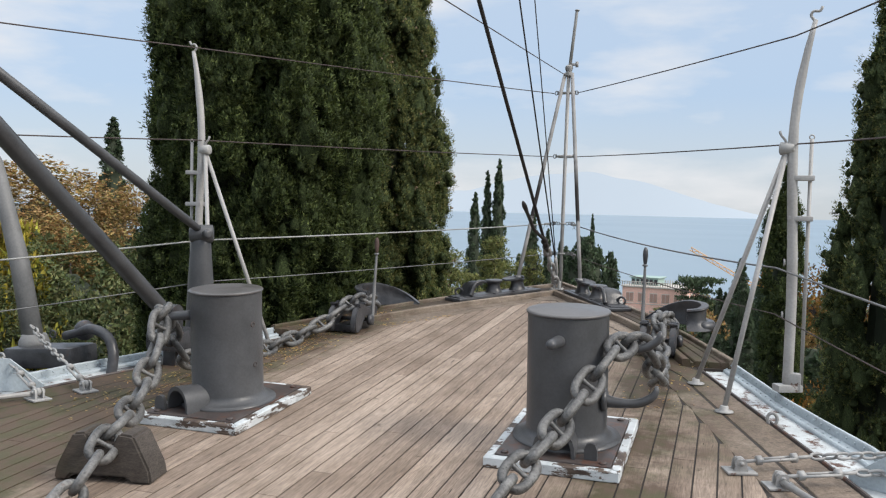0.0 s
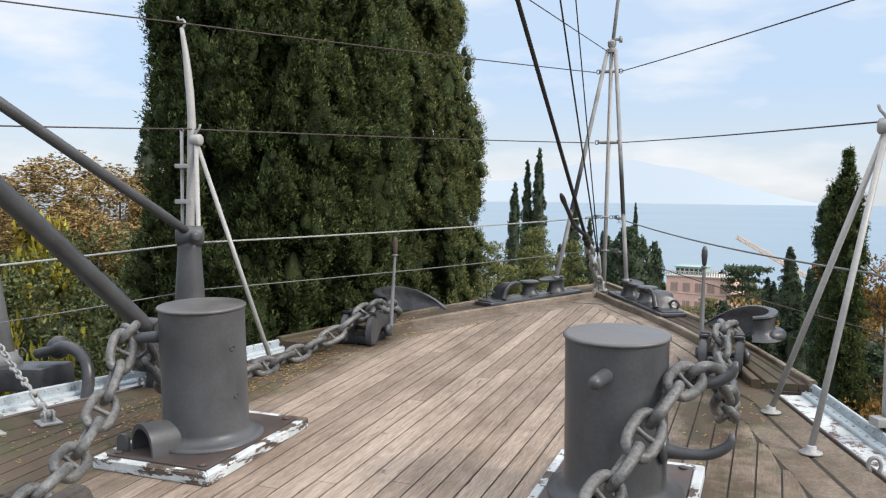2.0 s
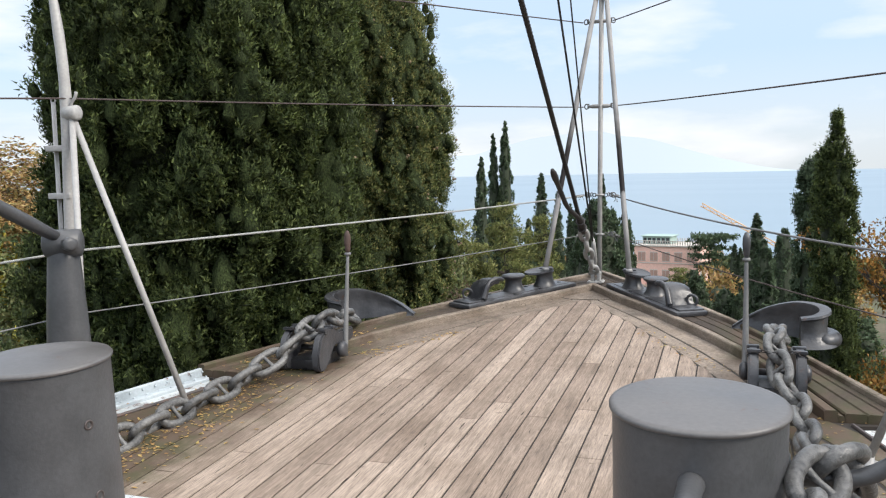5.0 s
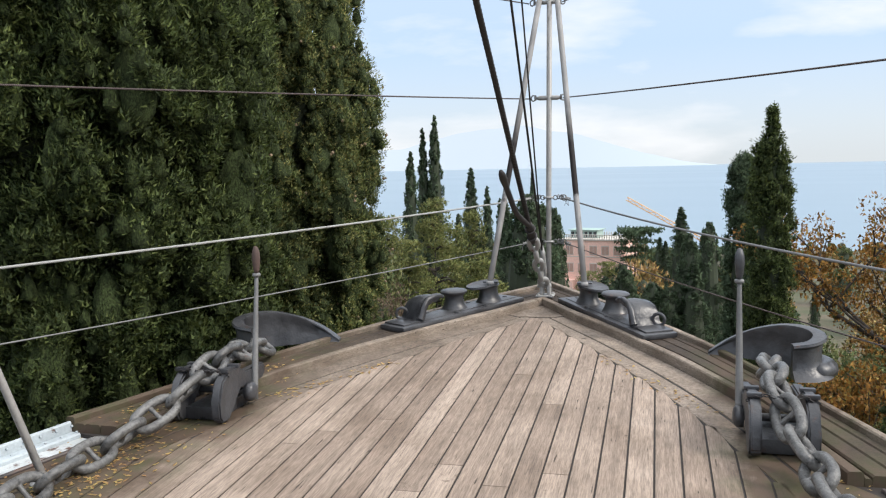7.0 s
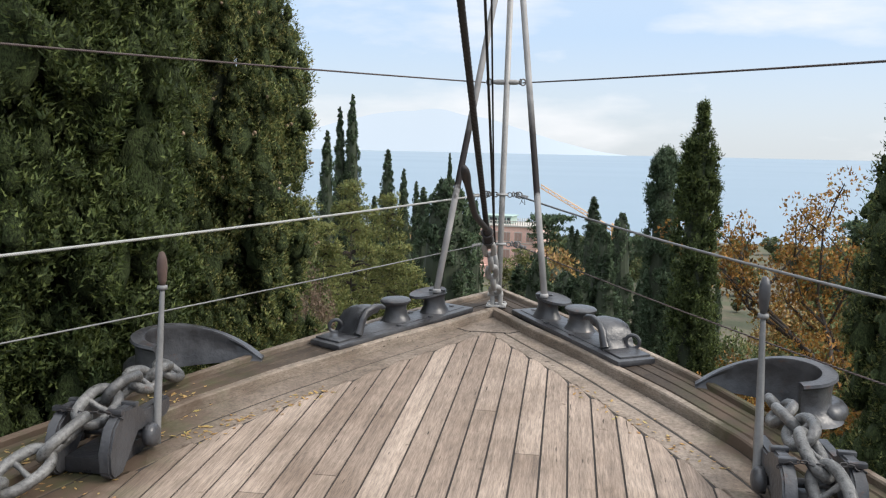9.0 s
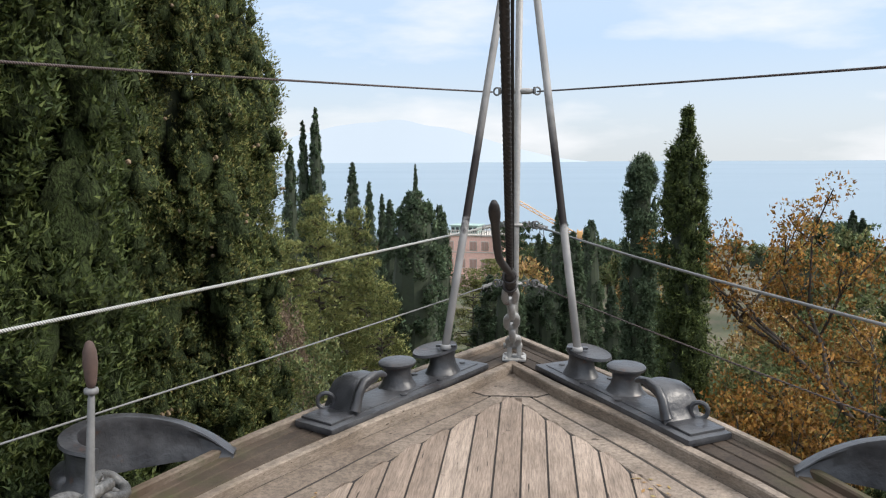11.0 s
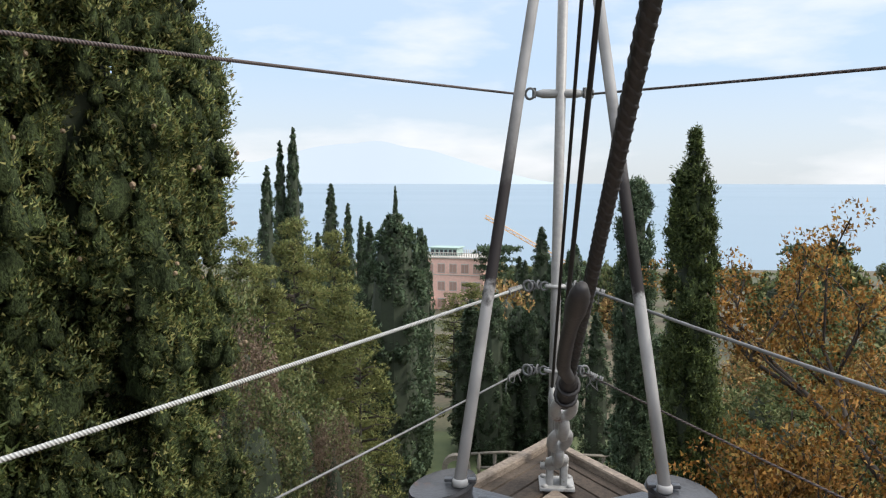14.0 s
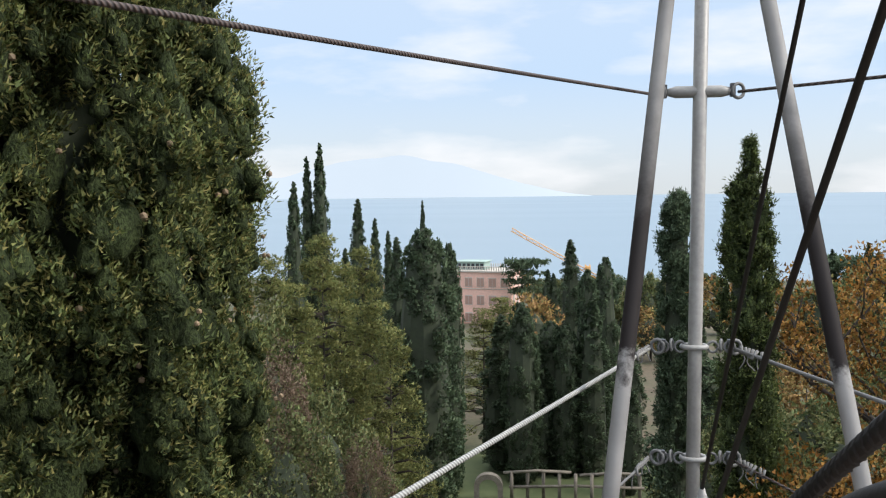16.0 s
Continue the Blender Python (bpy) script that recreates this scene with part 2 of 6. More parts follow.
# bodies darker than their leaves: shade between sprays is put into the colour
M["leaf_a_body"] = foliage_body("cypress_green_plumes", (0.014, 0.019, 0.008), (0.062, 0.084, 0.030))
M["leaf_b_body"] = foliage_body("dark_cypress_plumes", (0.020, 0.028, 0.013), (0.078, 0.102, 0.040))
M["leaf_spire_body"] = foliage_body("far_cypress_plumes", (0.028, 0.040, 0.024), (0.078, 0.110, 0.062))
M["leaf_a"] = foliage("cypress_green", (0.043, 0.066, 0.023), (0.092, 0.125, 0.040), (0.152, 0.187, 0.056))
M["leaf_b"] = foliage("dark_cypress_green", (0.068, 0.096, 0.036), (0.132, 0.172, 0.058), (0.210, 0.232, 0.078), (0.29, 0.255, 0.09))
M["leaf_spire"] = foliage("far_cypress_green", (0.067, 0.110, 0.062), (0.125, 0.170, 0.093))
M["leaf_pine"] = foliage("yellow_green_needles", (0.116, 0.152, 0.052), (0.224, 0.250, 0.087), (0.330, 0.302, 0.108))
M["leaf_shrub"] = foliage("dull_green_leaves", (0.083, 0.122, 0.052), (0.177, 0.216, 0.085), (0.260, 0.235, 0.105))
M["leaf_oak"] = foliage("brown_autumn_leaves", (0.15, 0.095, 0.034), (0.31, 0.145, 0.040), (0.42, 0.215, 0.050), (0.31, 0.23, 0.065))
M["leaf_rust"] = foliage("rust_autumn_leaves", (0.296, 0.172, 0.078), (0.437, 0.258, 0.109), (0.530, 0.374, 0.140), (0.296, 0.281, 0.102))
M["leaf_mauve"] = foliage("mauve_brown_leaves", (0.169, 0.120, 0.086), (0.267, 0.195, 0.137))
M["leaf_yellow"] = foliage("yellow_autumn_leaves", (0.435, 0.319, 0.043), (0.450, 0.450, 0.072))
# solid crown core; the shade of the deep gaps is painted into its colour
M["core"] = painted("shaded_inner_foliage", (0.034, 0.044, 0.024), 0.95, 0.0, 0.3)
M["bark"] = painted("grey_bark", (0.040, 0.031, 0.024), 0.9, 0.0, 0.4, 0.6)
M["cone"] = painted("tan_cypress_cone", (0.23, 0.165, 0.10), 0.7, 0.0, 0.3)

k = Mat("hillside_ground", 0.95)
gg = k.mix(k.ramp(k.noise(0.12, 5), (0.4, 0.0), (0.6, 1.0)), (0.062, 0.070, 0.031), (0.105, 0.083, 0.052))
M["ground"] = k.color(k.mix(1.0, gg, k.ramp(k.noise(2.0, 5, 0.7), (0.3, 0.6), (0.7, 1.2)), "MULTIPLY")).m
k = Mat("lawn", 0.9)
M["lawn"] = k.color(k.mix(k.ramp(k.noise(0.8, 5), (0.35, 0.0), (0.65, 1.0)), (0.064, 0.086, 0.032), (0.090, 0.108, 0.044))).m
k = Mat("lake_water", 0.12)
k.b.inputs["IOR"].default_value = 1.33
lk = k.noise(0.004, 4, 0.55, (0.35, 1, 1))
k.color(k.mix(k.ramp(lk, (0.35, 0.0), (0.65, 1.0)), (0.165, 0.228, 0.278), (0.18, 0.243, 0.292))).rough(k.ramp(lk, (0.35, 0.29), (0.65, 0.33)))
M["water"] = k.m
# the ridge's pale glow stands in for the haze over the lake
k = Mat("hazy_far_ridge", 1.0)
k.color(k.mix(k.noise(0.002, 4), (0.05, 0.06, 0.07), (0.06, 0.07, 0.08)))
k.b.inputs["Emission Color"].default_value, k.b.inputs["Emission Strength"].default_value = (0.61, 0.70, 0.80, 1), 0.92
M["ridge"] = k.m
M["pink"] = painted("faded_pink_stucco", (0.78, 0.50, 0.41), 0.85, 0.0, 0.12)
M["stone"] = painted("pale_stone", (0.50, 0.46, 0.41), 0.85, 0.0, 0.15)
M["old_stone"] = painted("mossy_garden_stone", (0.17, 0.15, 0.125), 0.9, 0.0, 0.35)
M["greenroof"] = painted("verdigris_metal", (0.30, 0.40, 0.36), 0.6, 0.0, 0.1)
M["window"] = painted("dark_window_glass", (0.05, 0.055, 0.06), 0.15, 0.0, 0.2)
M["shutter"] = painted("brown_shutter", (0.40, 0.26, 0.21), 0.7, 0.0, 0.1)
M["crane"] = painted("orange_crane_paint", (0.75, 0.42, 0.16), 0.6, 0.0, 0.1)


# ---- mesh helpers ----
def part(name, bm, material, parent=None, label="", smooth=True):
    """Links a bmesh as one mesh object, under a thing or a part when given."""
    me = bpy.data.meshes.new(name)
    if smooth:
        for f in bm.faces:
            f.smooth = True
        for e in bm.edges:
            if len(e.link_faces) == 2 and e.calc_face_angle(0) > 0.7:
                e.smooth = False
    bm.normal_update()
    bm.to_mesh(me)
    bm.free()
    me.materials.append(M[material])
    ob = new(name, me)
    if parent:
        ob.parent = parent
    if label:
        ob["label"] = label
    return ob


def thing(name, label, category, group="", kind=""):
    return tagged(new(name), label, category, group, kind)


def frames_along(pts):
    pts = [Vector(p) for p in pts]
    out, side = [], None
    for i, p in enumerate(pts):
        t = (pts[min(i + 1, len(pts) - 1)] - pts[max(i - 1, 0)]).normalized()
        if side is None:
            ref = Vector((0, 0, 1)) if abs(t.z) < 0.9 else Vector((1, 0, 0))
            side = t.cross(ref).normalized()
        side = (side - t * side.dot(t)).normalized()
        out.append((p, side, t.cross(side)))
    return out


def tube(bm, pts, r, seg=10, caps=True, closed=False):
    """A round bar along points; r is one radius or one for each point."""
    n = len(pts)
    rr = [r] * n if isinstance(r, (int, float)) else r
    rings = []
    for (p, a, b), q in zip(frames_along(pts), rr):
        rings.append([bm.verts.new(p + a * (q * math.cos(2 * math.pi * i / seg)) + b * (q * math.sin(2 * math.pi * i / seg))) for i in range(seg)])
    pairs = list(zip(rings, rings[1:])) + ([(rings[-1], rings[0])] if closed else [])
    for u, v in pairs:
        for i in range(seg):
            j = (i + 1) % seg
            bm.faces.new((u[i], u[j], v[j], v[i]))
    if caps and not closed:
        bm.faces.new(rings[0][::-1])
        bm.faces.new(rings[-1])
    return bm


def lathe(bm, profile, seg=32, m=None):
    """Turns (radius, height) pairs round z, then places them by m."""
    m = m or Matrix()
    rings = [[bm.verts.new(m @ Vector((max(r, 1e-4) * math.cos(2 * math.pi * i / seg), max(r, 1e-4) * math.sin(2 * math.pi * i / seg), z))) for i in range(seg)] for r, z in profile]
    for u, v in zip(rings, rings[1:]):
        for i in range(seg):
            j = (i + 1) % seg
            bm.faces.new((u[i], u[j], v[j], v[i]))
    bm.faces.new(rings[0][::-1])
    bm.faces.new(rings[-1])
    return bm


def block(bm, size, m=None, bevel=0.0):
    """A box with its base centre at the origin of m, its edges rounded."""
    m = m or Matrix()
    r = bmesh.ops.create_cube(bm, size=1.0, matrix=m @ Matrix.Translation((0, 0, size[2] / 2)) @ Matrix.Diagonal((*size, 1)))
    if bevel:
        es = list({e for v in r["verts"] for e in v.link_edges})
        bmesh.ops.bevel(bm, geom=es, offset=bevel, segments=2, affect="EDGES", profile=0.6)
    return bm


def prism(bm, outline, z0, z1, m=None):
    """An upright prism over a flat outline; z0 and z1 are heights or functions of (x, y)."""
    m = m or Matrix()
    f0 = z0 if callable(z0) else (lambda x, y: z0)
    f1 = z1 if callable(z1) else (lambda x, y: z1)
    lo = [bm.verts.new(m @ Vector((x, y, f0(x, y)))) for x, y in outline]
    hi = [bm.verts.new(m @ Vector((x, y, f1(x, y)))) for x, y in outline]
    n = len(outline)
    for i in range(n):
        j = (i + 1) % n
        bm.faces.new((lo[i], lo[j], hi[j], hi[i]))
    bm.faces.new(lo[::-1])
    bm.faces.new(hi)
    bmesh.ops.recalc_face_normals(bm, faces=bm.faces[:])
    return bm


def soup(name, verts, faces_n, material, parent=None, label="", kind="", normals=None):
    """One mesh from an array of vertices, taken n at a time as faces."""
    me = bpy.data.meshes.new(name)
    v = np.asarray(verts, dtype=np.float32).reshape(-1, 3)
    n = len(v) // faces_n
    me.vertices.add(len(v))
    me.vertices.foreach_set("co", v.ravel())
    me.loops.add(n * faces_n)
    me.loops.foreach_set("vertex_index", np.arange(n * faces_n, dtype=np.int32))
    me.polygons.add(n)
    me.polygons.foreach_set("loop_start", np.arange(0, n * faces_n, faces_n, dtype=np.int32))
    me.update(calc_edges=True)
    if normals is not None:
        me.polygons.foreach_set("use_smooth", np.ones(n, dtype=bool))
        me.normals_split_custom_set_from_vertices(normals.astype(np.float32).tolist())
    me.materials.append(M[material])
    ob = new(name, me)
    if parent:
        ob.parent = parent
    return tagged(ob, label, kind=kind)


def lerp_table(table, v):
    return float(np.interp(v, [a for a, _ in table], [b for _, b in table]))


def resample(pts, n):
    pts = [Vector(p) for p in pts]
    d = [0.0]
    for a, b in zip(pts, pts[1:]):
        d.append(d[-1] + (b - a).length)
    s = np.linspace(0, d[-1], n)
    return [Vector([float(np.interp(q, d, [p[i] for p in pts])) for i in range(len(pts[0]))]) for q in s]


def smooth_path(pts, n):
    """Catmull-Rom through the points, evenly spaced."""
    p = [Vector(q) for q in pts]
    p = [2 * p[0] - p[1]] + p + [2 * p[-1] - p[-2]]
    out = []
    for i in range(1, len(p) - 2):
        for k in range(12):
            t = k / 12
            out.append(0.5 * ((2 * p[i]) + (p[i + 1] - p[i - 1]) * t + (2 * p[i - 1] - 5 * p[i] + 4 * p[i + 1] - p[i + 2]) * t * t + (3 * p[i] - p[i - 1] - 3 * p[i + 1] + p[i + 2]) * t ** 3))
    out.append(p[-2])
    return resample(out, n)


# ---- the foredeck ----
def dz(y):
    """Height of the rising deck."""
    return -0.01 + 0.0565 * y


# half widths (x, y), from the stem aft
OUTER = [(0.0, 11.10), (0.10, 10.95), (0.63, 10.19), (1.11, 9.42), (1.31, 9.06), (1.75, 8.12), (2.13, 7.22), (2.50, 6.15), (2.93, 5.24), (3.25, 4.1), (3.6, 2.8), (3.9, 1.6), (4.2, 0.0), (4.4, -4.0)]
LEDGE_IN = [(0.0, 10.44), (0.31, 9.94), (0.70, 9.41), (0.79, 9.24), (1.07, 8.80), (1.357, 8.25), (1.56, 7.7), (1.72, 7.2)]
LEDGE_OUT = [(x, y) for x, y in OUTER if y > 7.1]
GUT_IN = [(1.84, 7.16), (2.24, 6.05), (2.45, 5.5), (2.66, 4.91), (2.98, 4.0), (3.34, 2.8), (3.64, 1.6), (3.95, 0.0), (4.15, -4.0)]
NIB = [(0.0, 10.0), (0.071, 9.885), (0.193, 9.68), (0.316, 9.475), (0.45, 9.265), (0.835, 8.53), (1.04, 8.12), (1.165, 7.85), (1.50, 6.98), (1.78, 6.07), (2.03, 5.3), (2.35, 4.3), (2.75, 3.0), (3.2, 1.2), (3.5, -0.5), (3.8, -4.0)]


def nib_y(x):
    return lerp_table(NIB, abs(x))


def strip(bm, a, b, h0, h1, side, n=24):
    """A bevelled plank between two plan lines, from h0 to h1 above the deck."""
    A, B = resample(a, n), resample(b, n)
    rows = []
    for p, q in zip(A, B):
        d = (q - p).normalized() * min(0.008, (q - p).length * 0.2)
        rows.append([bm.verts.new((side * v.x, v.y, dz(v.y) + h)) for v, h in ((p, h0), (p, h1 - 0.008), (p + d, h1), (q - d, h1), (q, h1 - 0.008), (q, h0))])
    for u, v in zip(rows, rows[1:]):
        for i in range(5):
            bm.faces.new((u[i], u[i + 1], v[i + 1], v[i]))
    bm.faces.new(rows[0])
    bm.faces.new(rows[-1][::-1])
    bmesh.ops.recalc_face_normals(bm, faces=bm.faces[:])
    return bm


def between(a, b, f, n=24):
    return [p.lerp(q, f) for p, q in zip(resample(a, n), resample(b, n))]


deck = tagged(new("floor"), "sloping foredeck of weathered teak planks with dark seams", "deck", kind="structure")
bm = bmesh.new()
line = [(x, y) for x, y in OUTER if y > 7.2] + GUT_IN
prism(bm, [(x, y) for x, y in line] + [(-x, y) for x, y in line[:0:-1]], lambda x, y: dz(y) - 0.30, lambda x, y: dz(y) - 0.004)
part("seam_bed", bm, "seam", deck, "dark pitch bed between the planks", smooth=False)

# margin planks that follow the ship's side
for side in (1, -1):
    inner = NIB
    edge = LEDGE_IN + GUT_IN
    for f0, f1 in ((0.045, 0.47), (0.50, 0.99)):
        bm = bmesh.new()
        cut = [(0.0, 0.20), (0.20, 0.52), (0.52, 1.0)]
        A, B = between(inner, edge, f0, 60), between(inner, edge, f1, 60)
        for c0, c1 in cut:
            bm = bmesh.new()
            i0, i1 = int(c0 * 59), int(c1 * 59)
            strip(bm, [A[i] for i in range(i0, i1 + 1)], [B[i] for i in range(i0, i1 + 1)], -0.02, 0.0, side, 20)
            part("plank", bm, "teak_dirty" if side < 0 and c0 > 0.1 else "teak_margin", deck, smooth=False)

# the king block where the margin planks meet
for grow, z1, mt in ((0.010, 0.0015, "seam"), (0.0, 0.004, "teak_margin")):
    bm = bmesh.new()
    prism(bm, [(-0.145 - grow, 10.03 - grow), (0.145 + grow, 10.03 - grow), (0.235 + grow, 10.10), (0.03, 10.43 + grow), (-0.03, 10.43 + grow), (-0.235 - grow, 10.10)], lambda x, y: dz(y) - 0.02, lambda x, y: dz(y) + z1)
    part("king_block" if mt != "seam" else "seam_bed", bm, mt, deck, smooth=False)

# the raised waterway at the bow
ledge = tagged(new("waterway"), "raised grey timber waterway round the bow", "waterway", kind="structure")
for side in (1, -1):
    bm = bmesh.new()
    strip(bm, LEDGE_IN, between(LEDGE_IN, LEDGE_OUT, 0.16), -0.02, 0.060, side)
    part("moulding", bm, "timber", ledge, "worn pale timber moulding", smooth=False)
    bm = bmesh.new()
    strip(bm, between(LEDGE_IN, LEDGE_OUT, 0.165), between(LEDGE_IN, LEDGE_OUT, 0.24), -0.02, 0.032, side)
    part("groove", bm, "dark_timber", ledge, smooth=False)
    for f0, f1 in ((0.245, 0.50), (0.508, 0.74), (0.748, 0.90)):
        bm = bmesh.new()
        strip(bm, between(LEDGE_IN, LEDGE_OUT, f0), between(LEDGE_IN, LEDGE_OUT, f1), -0.02, 0.046, side)
        part("plank", bm, "teak_dirty", ledge, smooth=False)
    bm = bmesh.new()
    strip(bm, between(LEDGE_IN, LEDGE_OUT, 0.90), between(LEDGE_IN, LEDGE_OUT, 1.03), -0.25, 0.078, side)
    part("cap_rail", bm, "timber", ledge, "weathered timber cap rail", smooth=False)

# pale painted gutter along the sides
for side, nm in ((1, "gutter"), (-1, "gutter")):
    g = tagged(new(nm), "pale blue riveted steel gutter beside the deck", "gutter", "deck gutters", "structure")
    out = [(x, y) for x, y in OUTER if y < 7.3]
    bm = bmesh.new()
    strip(bm, GUT_IN, out, -0.1, -0.025, side)
    part("channel", bm, "white", g, smooth=False)
    bm = bmesh.new()
    strip(bm, between(GUT_IN, out, 0.0), between(GUT_IN, out, 0.07), -0.1, 0.012, side)
    part("inner_edge", bm, "grey_plate", g, smooth=False)
    bm = bmesh.new()
    strip(bm, between(GUT_IN, out, 0.92), between(GUT_IN, out, 1.0), -0.1, 0.055, side)
    strip(bm, between(GUT_IN, out, 0.70), between(GUT_IN, out, 0.93), -0.05, 0.0, side)
    part("angle_iron", bm, "blue", g, smooth=False)
    bm = bmesh.new()
    for p, q in zip(resample(between(GUT_IN, out, 0.92), 130)[:75], resample(between(GUT_IN, out, 0.8), 130)[:75]):
        d = Vector((-1, -0.45)).normalized()
        lathe(bm, [(0.009, 0), (0.007, 0.005), (0.003, 0.008)], 6, Matrix.Translation((side * (p.x + d.x * 0.001), p.y, dz(p.y) + 0.03)) @ pose(0, 0, 0, 0, -90 * side, 22 * side))
        lathe(bm, [(0.009, 0), (0.007, 0.005), (0.003, 0.008)], 6, Matrix.Translation((side * q.x, q.y, dz(q.y))))
    tagged(part("rivets", bm, "blue", g), kind="stuff")

# the hull below the deck
hull = tagged(new("hull"), "pale grey painted steel hull sides", "hull", kind="structure")
for side in (1, -1):
    bm = bmesh.new()
    rows = []
    for p in resample(OUTER, 30):
        rows.append([bm.verts.new((side * p.x * s, p.y - 0.8 * (1 - s), z if z > -5 else z)) for s, z in ((1.0, dz(p.y) - 0.02), (0.93, -1.5), (0.75, -4.0), (0.55, -8.5))])
    for u, v in zip(rows, rows[1:]):
        for i in range(3):
            bm.faces.new((u[i], u[i + 1], v[i + 1], v[i]))
    bmesh.ops.solidify(bm, geom=bm.faces[:], thickness=0.02)
    part("side_plating", bm, "hull", hull)


# ---- deck fittings ----
def drum(side):
    x0, y0 = -1.125 if side < 0 else 1.175, 4.93
    z0 = dz(y0)
    d = thing("bitt_drum", "dark grey painted steel mooring drum on a flaking white timber plinth", "bitt", "mooring drums")
    d.matrix_basis = Matrix.Translation((x0, y0, z0)) @ pose(0, 0, 0, math.degrees(math.atan(0.0565)), 0, 0)
    # timber plinth of four mitred pieces
    w, l, t, h = 0.37, 0.49, 0.05, 0.062
    o, i = [(-w, -l), (w, -l), (w, l), (-w, l)], [(-w + t, -l + t), (w - t, -l + t), (w - t, l - t), (-w + t, l - t)]
    for a in range(4):
        b = (a + 1) % 4
        bm = bmesh.new()
        prism(bm, [o[a], o[b], i[b], i[a]], 0, h)
        bmesh.ops.bevel(bm, geom=bm.edges[:], offset=0.006, segments=1, affect="EDGES")
        part("plinth_board", bm, "flake", d, "flaking white painted board", smooth=False)
    bm = bmesh.new()
    block(bm, (2 * (w - t) - 0.004, 2 * (l - t) - 0.004, h + 0.006), None, 0.004)
    part("base_plate", bm, "grey_plate", d, "dark rusty base plate", smooth=False)
    zb = h + 0.006
    bm = bmesh.new()
    lathe(bm, [(0.315, zb - 0.01), (0.315, zb + 0.012), (0.28, zb + 0.02), (0.244, zb + 0.04), (0.235, zb + 0.07), (0.234, 0.797), (0.2345, 0.804)], 64)
    part("barrel", bm, "grey", d)
    bm = bmesh.new()
    lathe(bm, [(0.2350, 0.803), (0.2425, 0.805), (0.2435, 0.814), (0.239, 0.819), (0.224, 0.822), (0.0, 0.825)], 64)
    part("top_plate", bm, "lid", d, "flat worn grey lid")
    # peg and its rounded end
    ang = math.radians(-92 if side > 0 else -152)
    u = Vector((math.cos(ang), math.sin(ang), 0.10 if side > 0 else -0.04))
    zc = 0.655
    bm = bmesh.new()
    ln = 0.36 if side > 0 else 0.33
    pts = [Vector((0, 0, zc)) + u * s for s in (0.22, 0.26, ln + 0.06, ln + 0.085, ln + 0.095)]
    tube(bm, pts, [0.036, 0.033, 0.030, 0.025, 0.012], 16)
    part("peg", bm, "grey", d, "round steel peg")
    # arched chain pipe cover at the foot
    a0 = math.radians(-112 if side < 0 else -90)
    um = Matrix.Rotation(a0 + math.pi / 2, 4, "Z")
    bm = bmesh.new()
    secs = []
    for yy, sc in ((-0.39, 1.0), (-0.375, 1.0), (-0.30, 0.96), (-0.2, 0.9)):
        outr, inr = [], []
        for kk in range(13):
            th = math.pi * kk / 12
            ex = 0.118 * math.cos(th) * sc
            ez = (0.16 * math.sin(th) ** 0.7) * sc
            outr.append(bm.verts.new(um @ Vector((ex, yy, zb + ez))))
            inr.append(bm.verts.new(um @ Vector((ex * 0.83, yy, zb + ez * 0.83))))
        secs.append((outr, inr))
    for (o1, i1), (o2, i2) in zip(secs, secs[1:]):
        for kk in range(12):
            bm.faces.new((o1[kk], o1[kk + 1], o2[kk + 1], o2[kk]))
            bm.faces.new((i1[kk], i2[kk], i2[kk + 1], i1[kk + 1]))
    for kk in range(12):
        bm.faces.new((secs[0][0][kk], secs[0][1][kk], secs[0][1][kk + 1], secs[0][0][kk + 1]))
    bmesh.ops.recalc_face_normals(bm, faces=bm.faces[:])
    part("chain_pipe_cover", bm, "grey", d, "arched steel mouth at the drum's foot")
    # lug
    bm = bmesh.new()
    lx = -0.27 if side < 0 else 0.20
    prism(bm, [(-0.035, 0), (0.035, 0), (0.035, 0.06), (0.022, 0.088), (0, 0.095), (-0.022, 0.088), (-0.035, 0.06)], -0.014, 0.014, Matrix.Translation((lx, -0.36, zb)) @ pose(0, 0, 0, 90, 0, 0))
    part("lug", bm, "grey", d)
    if side > 0:
        for hz, yy in ((0.62, 0.10), (0.34, -0.06)):
            bm = bmesh.new()
            p = smooth_path([(0.20, yy, hz - 0.02), (0.30, yy, hz - 0.03), (0.42, yy, hz - 0.02), (0.50, yy, hz + 0.03), (0.515, yy, hz + 0.085)], 14)
            tube(bm, p, [0.048, 0.040, 0.034, 0.030, 0.028, 0.026, 0.025, 0.025, 0.025, 0.025, 0.024, 0.022, 0.018, 0.010], 14)
            lathe(bm, [(0.065, 0), (0.065, 0.02), (0.05, 0.03)], 18, Matrix.Translation((0.215, yy, hz - 0.02)) @ pose(0, 0, 0, 0, 90, 0))
            part("horn", bm, "grey", d, "upturned steel horn")
    else:
        for hz, aa in ((0.60, -12), (0.33, -8)):
            bm = bmesh.new()
            m = pose(0, 0, hz, 0, 0, aa) @ pose(0.233, 0, 0, 0, 90, 0)
            lathe(bm, [(0.019, -0.01), (0.019, 0.004), (0.013, 0.006), (0.012, 0.001), (0.0, 0.001)], 14, m)
            part("plug", bm, "grey_plate", d)
    for bx in (-0.27, 0.27):
        for by in (-0.40, 0.40):
            bm = bmesh.new()
            lathe(bm, [(0.022, 0), (0.022, 0.008), (0.012, 0.012)], 10, Matrix.Translation((bx, by, zb)))
            part("bolt", bm, "grey_plate", d)
    return d


drum(-1)
drum(1)


